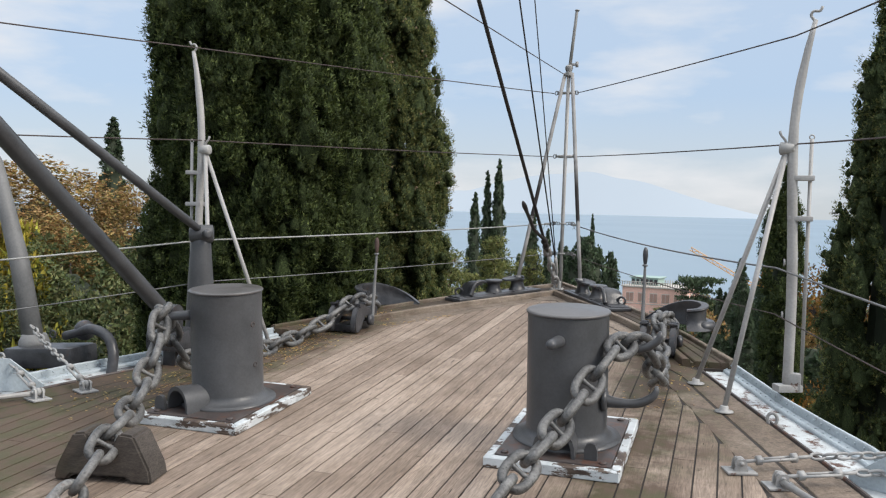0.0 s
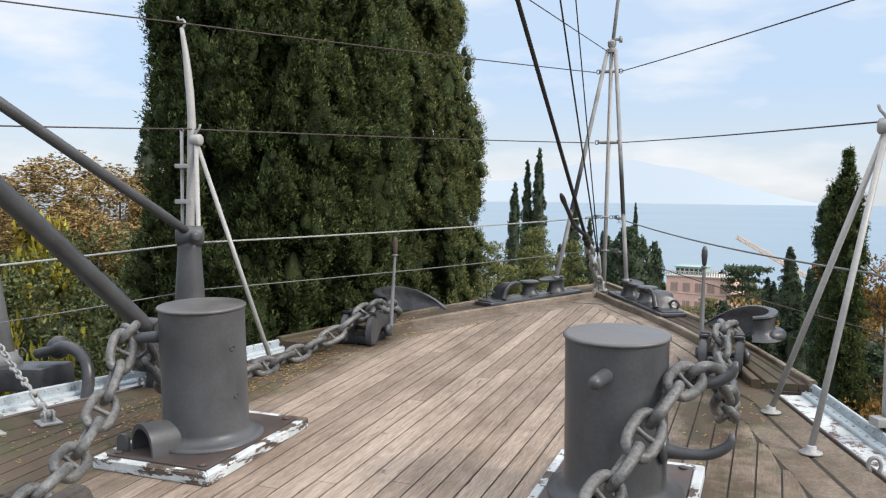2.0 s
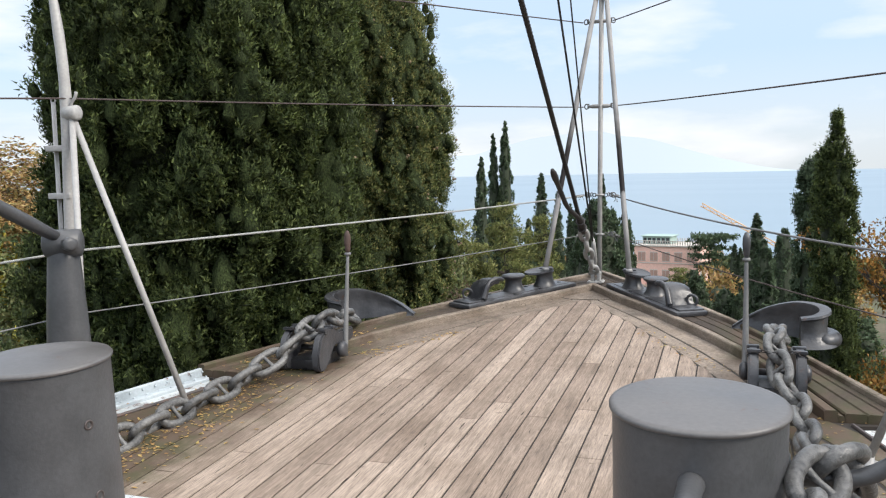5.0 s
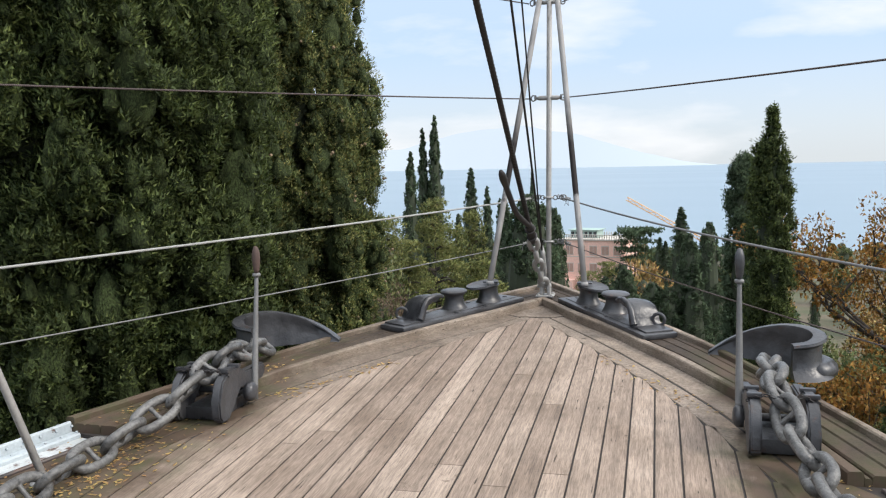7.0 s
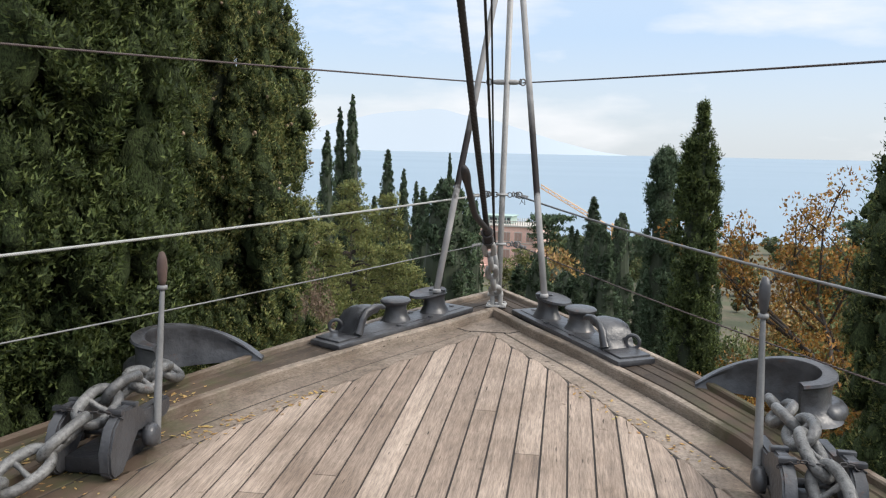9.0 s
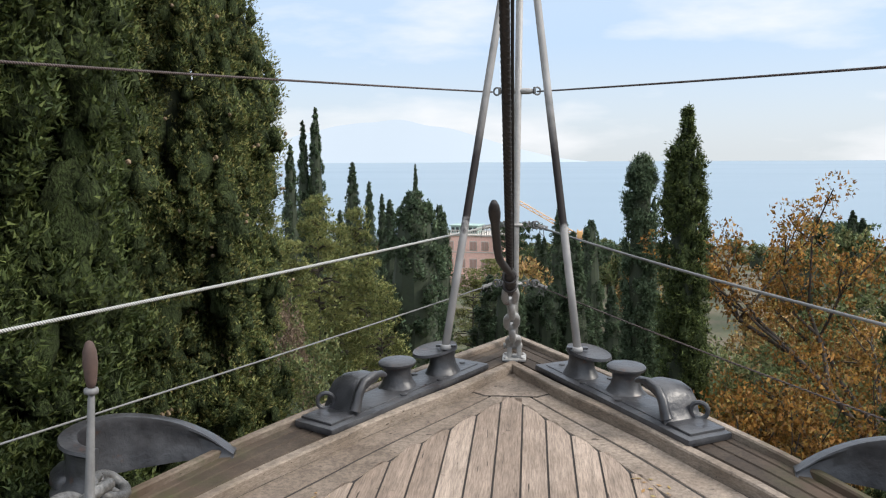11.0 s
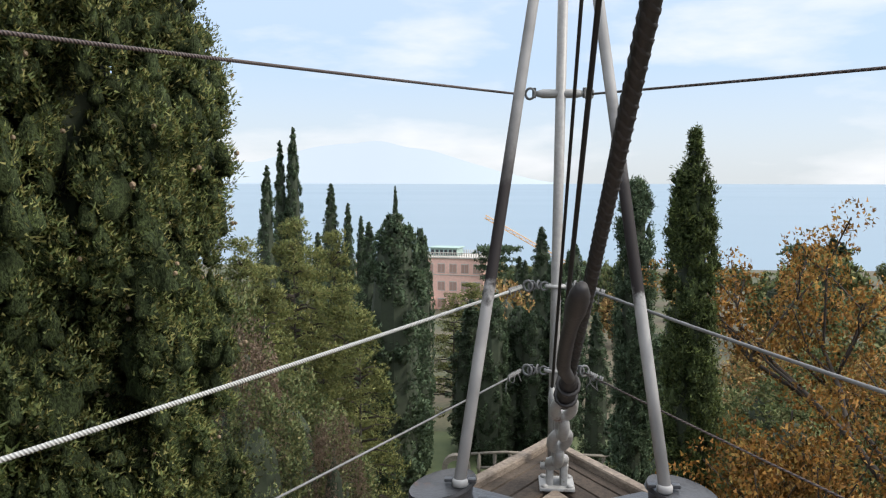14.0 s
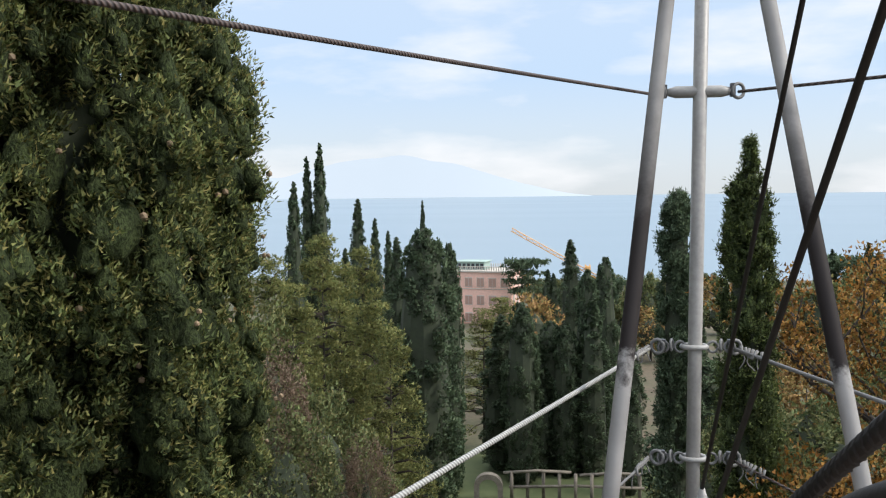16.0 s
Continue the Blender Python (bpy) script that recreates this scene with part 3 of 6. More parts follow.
def link_mesh(length, width, r, stud, seg=9, n=26):
    bm = bmesh.new()
    a, b = length / 2 - r, width / 2 - r
    pts = []
    for i in range(n):
        t = 2 * math.pi * i / n
        c, s = math.cos(t), math.sin(t)
        pts.append(Vector((b * math.copysign(abs(s) ** 0.75, s), a * math.copysign(abs(c) ** 0.75, c), 0)))
    pts = [Vector((p.x, p.y, 0)) for p in pts]
    rings = []
    for i, p in enumerate(pts):
        t = (pts[(i + 1) % n] - pts[i - 1]).normalized()
        sd = t.cross(Vector((0, 0, 1)))
        rings.append([bm.verts.new(p + sd * (r * math.cos(2 * math.pi * k / seg)) + Vector((0, 0, r * math.sin(2 * math.pi * k / seg)))) for k in range(seg)])
    for i in range(n):
        u, v = rings[i], rings[(i + 1) % n]
        for k in range(seg):
            j = (k + 1) % seg
            bm.faces.new((u[k], u[j], v[j], v[k]))
    if stud:
        tube(bm, [(-b, 0, 0), (-b * 0.6, 0, 0), (0, 0, 0), (b * 0.6, 0, 0), (b, 0, 0)], [r * 0.85, r * 0.6, r * 0.45, r * 0.6, r * 0.85], 8)
    bmesh.ops.recalc_face_normals(bm, faces=bm.faces[:])
    me = bpy.data.meshes.new("link")
    for f in bm.faces:
        f.smooth = True
    bm.to_mesh(me)
    bm.free()
    return me


BIG_LINK = link_mesh(0.285, 0.172, 0.0245, True)
BIG_LINK.materials.append(M["chain"])
SMALL_LINK = link_mesh(0.088, 0.056, 0.0085, False, 7, 18)
SMALL_LINK.materials.append(M["galv"])
TINY_LINK = link_mesh(0.034, 0.022, 0.0032, False, 5, 12)
TINY_LINK.materials.append(M["black"])


def chain(owner, mesh, pts, pitch, roll=45.0, wobble=6.0, seed=1, name="link"):
    """Links along a path, every other one turned by a right angle."""
    rnd = random.Random(seed)
    raw = smooth_path(pts, 400)
    total = sum((a - b).length for a, b in zip(raw, raw[1:]))
    n = max(2, int(total / pitch))
    p = resample(raw, n + 1)
    for i in range(n):
        c, t = (p[i] + p[i + 1]) / 2, (p[i + 1] - p[i]).normalized()
        up = Vector((0, 0, 1)) if abs(t.z) < 0.95 else Vector((0, 1, 0))
        sx = t.cross(up).normalized()
        m = Matrix((sx, t, sx.cross(t))).transposed().to_4x4()
        ob = new(name, mesh)
        ob.matrix_basis = Matrix.Translation(c) @ m @ Matrix.Rotation(radians(roll + 90 * (i % 2) + rnd.uniform(-wobble, wobble)), 4, "Y") @ Matrix.Rotation(radians(rnd.uniform(-3, 3)), 4, "Z")
        ob.parent = owner


ch = thing("anchor_chain", "heavy grey stud-link anchor chain hung over the drum's horn", "chain", "anchor chains")
chain(ch, BIG_LINK, [(0.95, 2.9, 0.20), (1.08, 3.4, 0.34), (1.18, 3.8, 0.48), (1.25, 4.1, 0.56), (1.31, 4.35, 0.65), (1.37, 4.55, 0.75), (1.44, 4.75, 0.86), (1.51, 4.95, 0.92), (1.59, 5.15, 0.86), (1.63, 5.4, 0.70), (1.63, 5.75, 0.56), (1.60, 6.4, 0.49), (1.57, 7.1, 0.51), (1.50, 7.42, 0.62), (1.50, 7.62, 0.71), (1.50, 7.9, 0.70), (1.52, 8.2, 0.66), (1.58, 8.5, 0.60)], 0.205, 40, 8, 3)
ch = thing("anchor_chain", "heavy grey stud-link anchor chain over a timber chock and peg", "chain", "anchor chains")
chain(ch, BIG_LINK, [(-0.88, 3.1, 0.18), (-0.94, 3.42, 0.33), (-1.01, 3.65, 0.44), (-1.124, 3.92, 0.46), (-1.247, 4.2, 0.55), (-1.389, 4.5, 0.73), (-1.50, 4.72, 0.94), (-1.66, 4.95, 0.84), (-1.74, 5.25, 0.55), (-1.78, 5.65, 0.38), (-1.72, 6.35, 0.40), (-1.66, 7.05, 0.46), (-1.50, 7.42, 0.62), (-1.475, 7.62, 0.71), (-1.48, 7.9, 0.70), (-1.52, 8.2, 0.66), (-1.58, 8.5, 0.60)], 0.205, 40, 8, 4)

# timber chock under the port chain
ck = thing("chain_chock", "dark weathered timber chock under the anchor chain", "chock")
bm = bmesh.new()
prism(bm, [(-0.27, 0), (-0.20, 0), (-0.17, 0.03), (0.13, 0.03), (0.16, 0), (0.27, 0), (0.26, 0.07), (0.17, 0.25), (0.09, 0.26), (0.06, 0.20), (-0.05, 0.19), (-0.09, 0.26), (-0.16, 0.25), (-0.25, 0.08)], -0.10, 0.10, pose(-1.02, 3.66, dz(3.66), 90, 0, 12))
bmesh.ops.bevel(bm, geom=bm.edges[:], offset=0.012, segments=2, affect="EDGES")
part("block", bm, "dark_timber", ck)


def stopper(side):
    x0, y0 = 1.50 if side > 0 else -1.475, 7.60
    s = thing("chain_stopper", "dark grey cast chain stopper with curved cheeks and an upright lever", "chain stopper", "chain stoppers")
    s.matrix_basis = Matrix.Translation((x0, y0, dz(y0)))
    for q in (-1, 1):
        bm = bmesh.new()
        prism(bm, [(-0.17, 0.0), (-0.10, 0.0), (0.04, 0.14), (0.30, 0.13), (0.34, 0.16), (0.34, 0.22), (0.10, 0.225), (0.02, 0.27), (-0.08, 0.275), (-0.16, 0.22), (-0.205, 0.12), (-0.20, 0.03)], -0.028, 0.028, Matrix.Translation((q * 0.125, 0, 0.0)) @ pose(0, 0, 0, 90, 0, 90))
        bmesh.ops.bevel(bm, geom=bm.edges[:], offset=0.009, segments=2, affect="EDGES")
        part("cheek", bm, "cast", s)
        bm = bmesh.new()
        for yy in (-0.10, 0.02):
            block(bm, (0.07, 0.03, 0.022), Matrix.Translation((q * 0.125, yy, 0.26)), 0.005)
            part("clip", bm, "cast", s)
            bm = bmesh.new()
        bm.free()
        bm = bmesh.new()
        lathe(bm, [(0.055, 0), (0.055, 0.03), (0.04, 0.045), (0.02, 0.05)], 20, Matrix.Translation((q * 0.15, 0.12, 0.10)) @ pose(0, 0, 0, 0, 90 * q, 0))
        part("roller", bm, "cast", s)
        tn = smooth_path([(q * 0.16, -0.10, 0.24), (q * 0.09, -0.12, 0.275), (0.0, -0.13, 0.265)], 20)
        chain(s, TINY_LINK, tn, 0.026, 40, 10, 7, "lashing_link")
    bm = bmesh.new()
    block(bm, (0.20, 0.42, 0.07), Matrix.Translation((0, 0.08, 0)), 0.01)
    part("bed", bm, "cast", s)
    bm = bmesh.new()
    tube(bm, [(-0.17, 0.12, 0.1), (0.17, 0.12, 0.1)], 0.02, 10)
    part("spindle", bm, "cast", s)
    # lever
    lx, ly = -side * 0.163, 0.18
    bm = bmesh.new()
    tube(bm, [(lx, ly - 0.01, 0.04), (lx, ly, 0.10), (lx, ly + 0.08, 0.72), (lx, ly + 0.083, 0.745)], [0.024, 0.021, 0.012, 0.011], 8)
    lathe(bm, [(0.022, -0.008), (0.024, 0.0), (0.022, 0.01)], 12, Matrix.Translation((lx, ly + 0.083, 0.75)))
    lv = part("lever", bm, "iron", s, "upright steel lever")
    bm = bmesh.new()
    lathe(bm, [(0.012, 0.0), (0.018, 0.02), (0.024, 0.08), (0.022, 0.12), (0.012, 0.15), (0.003, 0.155)], 14, Matrix.Translation((lx, ly + 0.085, 0.762)))
    part("handle", bm, "rust" if side < 0 else "cast", lv, "worn reddish brown grip" if side < 0 else "dark iron grip")
    return s


stopper(-1)
stopper(1)


def hawse_lip(side):
    h = thing("hawse_lip", "black cast iron hawse lip curling round the anchor chain", "fairlead", "hawse lips")
    plan = [(1.26, 9.00, 0.02), (1.39, 8.98, 0.115), (1.53, 8.93, 0.19), (1.69, 8.83, 0.245), (1.81, 8.73, 0.25), (1.845, 8.63, 0.235), (1.79, 8.555, 0.215), (1.69, 8.54, 0.20)]
    pts = smooth_path(plan, 40)
    bm = bmesh.new()
    rows = []
    for i, p in enumerate(pts):
        t = (pts[min(i + 1, 39)] - pts[max(i - 1, 0)])
        nrm = Vector((t.y, -t.x, 0)).normalized() * -1
        z = dz(p.y) + 0.04
        base = Vector((p.x, p.y, 0))
        sec = [(-0.035, 0.0), (-0.02, 0.35), (-0.015, 0.75), (-0.03, 0.92), (-0.028, 1.0), (0.0, 1.03), (0.045, 1.0), (0.05, 0.93), (0.028, 0.85), (0.022, 0.5), (0.03, 0.25), (0.07, 0.08), (0.09, 0.0)]
        rows.append([bm.verts.new(Vector((side * (base.x + nrm.x * o), base.y + nrm.y * o, z + p.z * f))) for o, f in sec])
    for u, v in zip(rows, rows[1:]):
        for i in range(len(u) - 1):
            bm.faces.new((u[i], u[i + 1], v[i + 1], v[i]))
    bm.faces.new(rows[0])
    bm.faces.new(rows[-1][::-1])
    bmesh.ops.recalc_face_normals(bm, faces=bm.faces[:])
    part("curled_wall", bm, "cast", h)
    bm = bmesh.new()
    e = [(side * p.x, p.y, dz(p.y) + 0.07) for p in smooth_path([(1.74, 8.90, 0), (1.88, 8.78, 0), (1.91, 8.66, 0), (1.82, 8.56, 0)], 14)]
    tube(bm, e, [0.03] + [0.055] * 12 + [0.045], 12)
    part("foot_roll", bm, "cast", h, "rounded outboard foot")
    return h


hawse_lip(-1)
hawse_lip(1)


def bitts(side):
    b = thing("bow_bitts", "black cast iron bitts and chocks on one bolted base plate", "bitts", "bow bitts")
    ax, ay = (0.262, 10.42), (0.955, 9.31)
    c = Vector(((ax[0] + ay[0]) / 2, (ax[1] + ay[1]) / 2, 0))
    d = Vector((ay[0] - ax[0], ay[1] - ax[1], 0))
    L = d.length
    ang = math.degrees(math.atan2(d.y, d.x))
    z0 = dz(c.y) + 0.046
    lean = -math.degrees(math.atan(0.0565 * abs(d.normalized().y)))
    base = Matrix.Diagonal((side, 1, 1, 1)) @ Matrix.Translation((c.x, c.y, z0)) @ pose(0, 0, 0, 0, -lean, ang)

    def done(nm, bm, mat="cast", label=""):
        bm.transform(base)
        bmesh.ops.recalc_face_normals(bm, faces=bm.faces[:])
        return part(nm, bm, mat, b, label)

    bm = bmesh.new()
    block(bm, (L + 0.04, 0.275, 0.040), None, 0.017)
    block(bm, (L - 0.06, 0.18, 0.046), None, 0.012)
    done("base_plate", bm)
    # middle bollard
    bm = bmesh.new()
    lathe(bm, [(0.125, 0.03), (0.105, 0.045), (0.083, 0.08), (0.074, 0.12), (0.076, 0.145), (0.092, 0.163), (0.105, 0.172), (0.107, 0.184), (0.098, 0.193), (0.04, 0.199), (0.0, 0.20)], 28, Matrix.Translation((-0.025, 0.04, 0)))
    done("bollard", bm)
    # forward chock with a turned lip, on which a mast leg stands
    bm = bmesh.new()
    lathe(bm, [(0.115, 0.03), (0.095, 0.05), (0.075, 0.09), (0.068, 0.13), (0.072, 0.16), (0.085, 0.175), (0.075, 0.188), (0.0, 0.19)], 24, Matrix.Translation((-0.385, 0.0, 0)) @ Matrix.Diagonal((1.25, 0.95, 1, 1)))
    done("forward_chock", bm)
    bm = bmesh.new()
    for kk in range(1):
        lathe(bm, [(0.05, 0.178), (0.095, 0.180), (0.112, 0.19), (0.108, 0.204), (0.095, 0.198), (0.0, 0.194)], 26, Matrix.Translation((-0.345, 0.012, -0.002)) @ pose(0, 0, 0, 5, 6, 20) @ Matrix.Diagonal((1.30, 0.85, 1, 1)))
    done("chock_lip", bm)
    # after chock: a curled horn
    bm = bmesh.new()
    rows = []
    prof = [(0.17, 0.03), (0.14, 0.06), (0.118, 0.10), (0.10, 0.15), (0.06, 0.195), (-0.01, 0.212), (-0.075, 0.205), (-0.105, 0.19)]
    wid = [0.125, 0.12, 0.115, 0.112, 0.11, 0.105, 0.092, 0.06]
    for (px, pz), ww in zip(prof, wid):
        rows.append([bm.verts.new((0.32 + px, q * ww + 0.02, pz - 0.022 * abs(q) ** 2)) for q in np.linspace(-1, 1, 9)])
    for u, v in zip(rows, rows[1:]):
        for i in range(8):
            bm.faces.new((u[i], u[i + 1], v[i + 1], v[i]))
    bmesh.ops.recalc_face_normals(bm, faces=bm.faces[:])
    bmesh.ops.solidify(bm, geom=bm.faces[:], thickness=0.028)
    bmesh.ops.smooth_vert(bm, verts=bm.verts[:], factor=0.3)
    done("after_chock", bm)
    bm = bmesh.new()
    tube(bm, [(0.32 + px, -0.085, pz) for px, pz in prof[1:]], [0.03, 0.026, 0.024, 0.022, 0.021, 0.018, 0.012], 10)
    done("chock_rib", bm)
    bm = bmesh.new()
    tube(bm, [(0.475 + 0.03 * math.cos(t), 0.105 + 0.03 * math.cos(t), 0.088 + 0.042 * math.sin(t)) for t in np.linspace(0, 2 * math.pi, 17)[:-1]], 0.012, 8, closed=True)
    done("eye_ring", bm)
    bm = bmesh.new()
    block(bm, (0.17, 0.22, 0.018), Matrix.Translation((0.55, 0.015, 0.034)), 0.007)
    done("eye_pad", bm)
    for bx, by in ((-0.24, -0.09), (0.08, -0.09), (0.22, 0.1), (-0.24, 0.1), (-0.58, 0.0)):
        bm = bmesh.new()
        lathe(bm, [(0.02, 0.04), (0.02, 0.050), (0.012, 0.053)], 10, Matrix.Translation((bx, by, 0)))
        done("bolt", bm)
    return b


bitts(-1)
bitts(1)

# ---- bow tripod, stay and rails ----
tri = thing("bow_tripod", "pale grey tubular tripod mast at the stem with sooty legs", "mast")
APEX = Vector((0.035, 10.86, 3.42))
for side in (-1, 1):
    bm = bmesh.new()
    foot = Vector((side * 0.381, 10.12, 0.825))
    top = Vector((0.035 + side * 0.045, 10.85, 3.40))
    tube(bm, resample([foot, top], 6), 0.0235, 14)
    lathe(bm, [(0.030, -0.02), (0.030, 0.0), (0.025, 0.008)], 14, Matrix.Translation(foot))
    part("leg", bm, "soot", tri, "pale tube with a sooty black stretch")
    for o in (-0.045, 0.045):
        bm = bmesh.new()
        block(bm, (0.03, 0.03, 0.014), Matrix.Translation(foot + Vector((o, 0.02, -0.012))), 0.004)
        part("foot_clamp", bm, "cast", tri)
bm = bmesh.new()
tube(bm, [(0.005, 10.86, 0.60), (0.012, 10.86, 1.5), (0.035, 10.86, 3.5)], 0.0235, 14)
part("centre_pole", bm, "silver", tri)
bm = bmesh.new()
tube(bm, [(0.035, 10.86, 3.38), (0.11, 10.88, 4.18), (0.115, 10.88, 4.2)], [0.022, 0.019, 0.012], 10)
lathe(bm, [(0.02, 0), (0.03, 0.005), (0.03, 0.02), (0.01, 0.025)], 10, Matrix.Translation((0.115, 10.88, 4.19)))
part("staff", bm, "galv", tri)
bm = bmesh.new()
lathe(bm, [(0.03, -0.06), (0.055, -0.05), (0.055, -0.01), (0.035, 0.0), (0.05, 0.04), (0.05, 0.07), (0.03, 0.09)], 12, Matrix.Translation(APEX))
block(bm, (0.11, 0.03, 0.03), Matrix.Translation(APEX + Vector((0.05, 0, 0.08))), 0.006)
tube(bm, [APEX + Vector((0.10, 0, 0.06)), APEX + Vector((0.10, 0, 0.13))], 0.02, 8)
part("head_fitting", bm, "galv", tri, "clustered steel head fitting")


def shackle(bm, c, ang=0.0, s=1.0):
    m = Matrix.Translation(c) @ Matrix.Rotation(ang, 4, "Z")
    pts = [m @ Vector((s * 0.028 * math.cos(t), 0, s * 0.03 * math.sin(t))) for t in np.linspace(0, 2 * math.pi, 13)[:-1]]
    tube(bm, pts, 0.0075 * s, 7, closed=True)
    return bm


for z, rad, light in ((3.155, 0.018, 0), (2.342, 0.020, 0), (1.475, 0.016, 1), (1.085, 0.014, 1)):
    bm = bmesh.new()
    if not light:
        tube(bm, [(-0.11 + 0.02, 10.86, z), (-0.06, 10.86, z), (0.09, 10.86, z), (0.13, 10.86, z)], [rad * 0.55, rad, rad, rad * 0.55], 12)
        part("turnbuckle", bm, "galv", tri, "small turnbuckle across the pole")
    else:
        tube(bm, [(0.01 + 0.042 * math.cos(t), 10.86 + 0.03 * math.sin(t), z) for t in np.linspace(0, 2 * math.pi, 15)[:-1]], 0.009, 8, closed=True)
        part("pole_ring", bm, "galv", tri)
    for q in (-1, 1):
        bm = bmesh.new()
        shackle(bm, Vector((0.015 + q * 0.13, 10.855, z)), 0.4 * q, 0.8)
        sh = part("shackle", bm, "iron", tri)
        bm = bmesh.new()
        block(bm, (0.018, 0.018, 0.046), Matrix.Translation((0.015 + q * 0.112, 10.855, z - 0.02)), 0.004)
        part("shackle_pin", bm, "cast", sh)
        for kk in range(3 if light else 0):
            bm = bmesh.new()
            shackle(bm, Vector((0.015 + q * (0.055 + 0.028 * kk), 10.855, z + 0.006 * (kk % 2))), 1.2 * (kk % 2), 0.62)
            part("link", bm, "iron", tri)

# rail wires: tripod, side stanchion, then aft
RAILS = [("upper", 3.15, (3.01, 2.91), 2.70, 0.0055, (0.01, 0.01)), ("second", 2.338, (2.203, 2.157), 1.96, 0.0052, (0.01, 0.01)), ("third", 1.468, (1.318, 1.283), 1.04, 0.0070, (0.015, 0.05)), ("lower", 1.078, (0.946, 0.955), 0.68, 0.0042, (0.015, 0.035))]
for side in (-1, 1):
    for nm, zt, (zp, zq), za, r, sags in RAILS:
        xs = 2.43 if nm in ("upper", "second") else 2.37
        a, b, c = Vector((side * 0.145, 10.85, zt)), Vector((side * xs, 6.45, zp if side < 0 else zq)), Vector((side * 4.25, 0.0, za))
        pts = []
        for p, q, sag in ((a, b, sags[0 if side < 0 else 1]), (b, c, 0.04)):
            for t in np.linspace(0, 1, 14):
                v = p.lerp(q, float(t))
                v.z -= sag * 4 * t * (1 - t)
                pts.append(v)
        del pts[14]
        white = nm == "third" or (nm == "lower")
        w = thing("rail_wire", ("pale laid steel rail wire" if nm == "third" and side < 0 else "grey laid rail wire" if white else "dark rusty laid rail wire") + " strung between stanchion and mast", "wire", "rail wires")
        bm = bmesh.new()
        tube(bm, pts, r, 8)
        part("wire", bm, "wire_white" if nm == "third" and side < 0 else "iron" if (nm == "lower" and side < 0) or nm == "third" else "wire_rust", w)
        if white:
            bm = bmesh.new()
            d = (b - a).normalized()
            rnd = random.Random(5 + side)
            for i in range(7):
                p = a + d * (0.02 + 0.02 * i)
                tube(bm, [p + Vector((rnd.uniform(-.014, .014), 0, -0.013)), p + Vector((0.008, 0.01, 0.014))], 0.0055, 6)
            for i in range(3):
                p = a + d * (0.03 + 0.04 * i)
                tube(bm, smooth_path([p, p + Vector((rnd.uniform(-.02, .02), 0, -0.03)), p + Vector((rnd.uniform(-.03, .03), 0, -rnd.uniform(0.03, 0.07)))], 6), 0.0022, 5)
            part("seizing", bm, "iron", w, "frayed grey seizing")


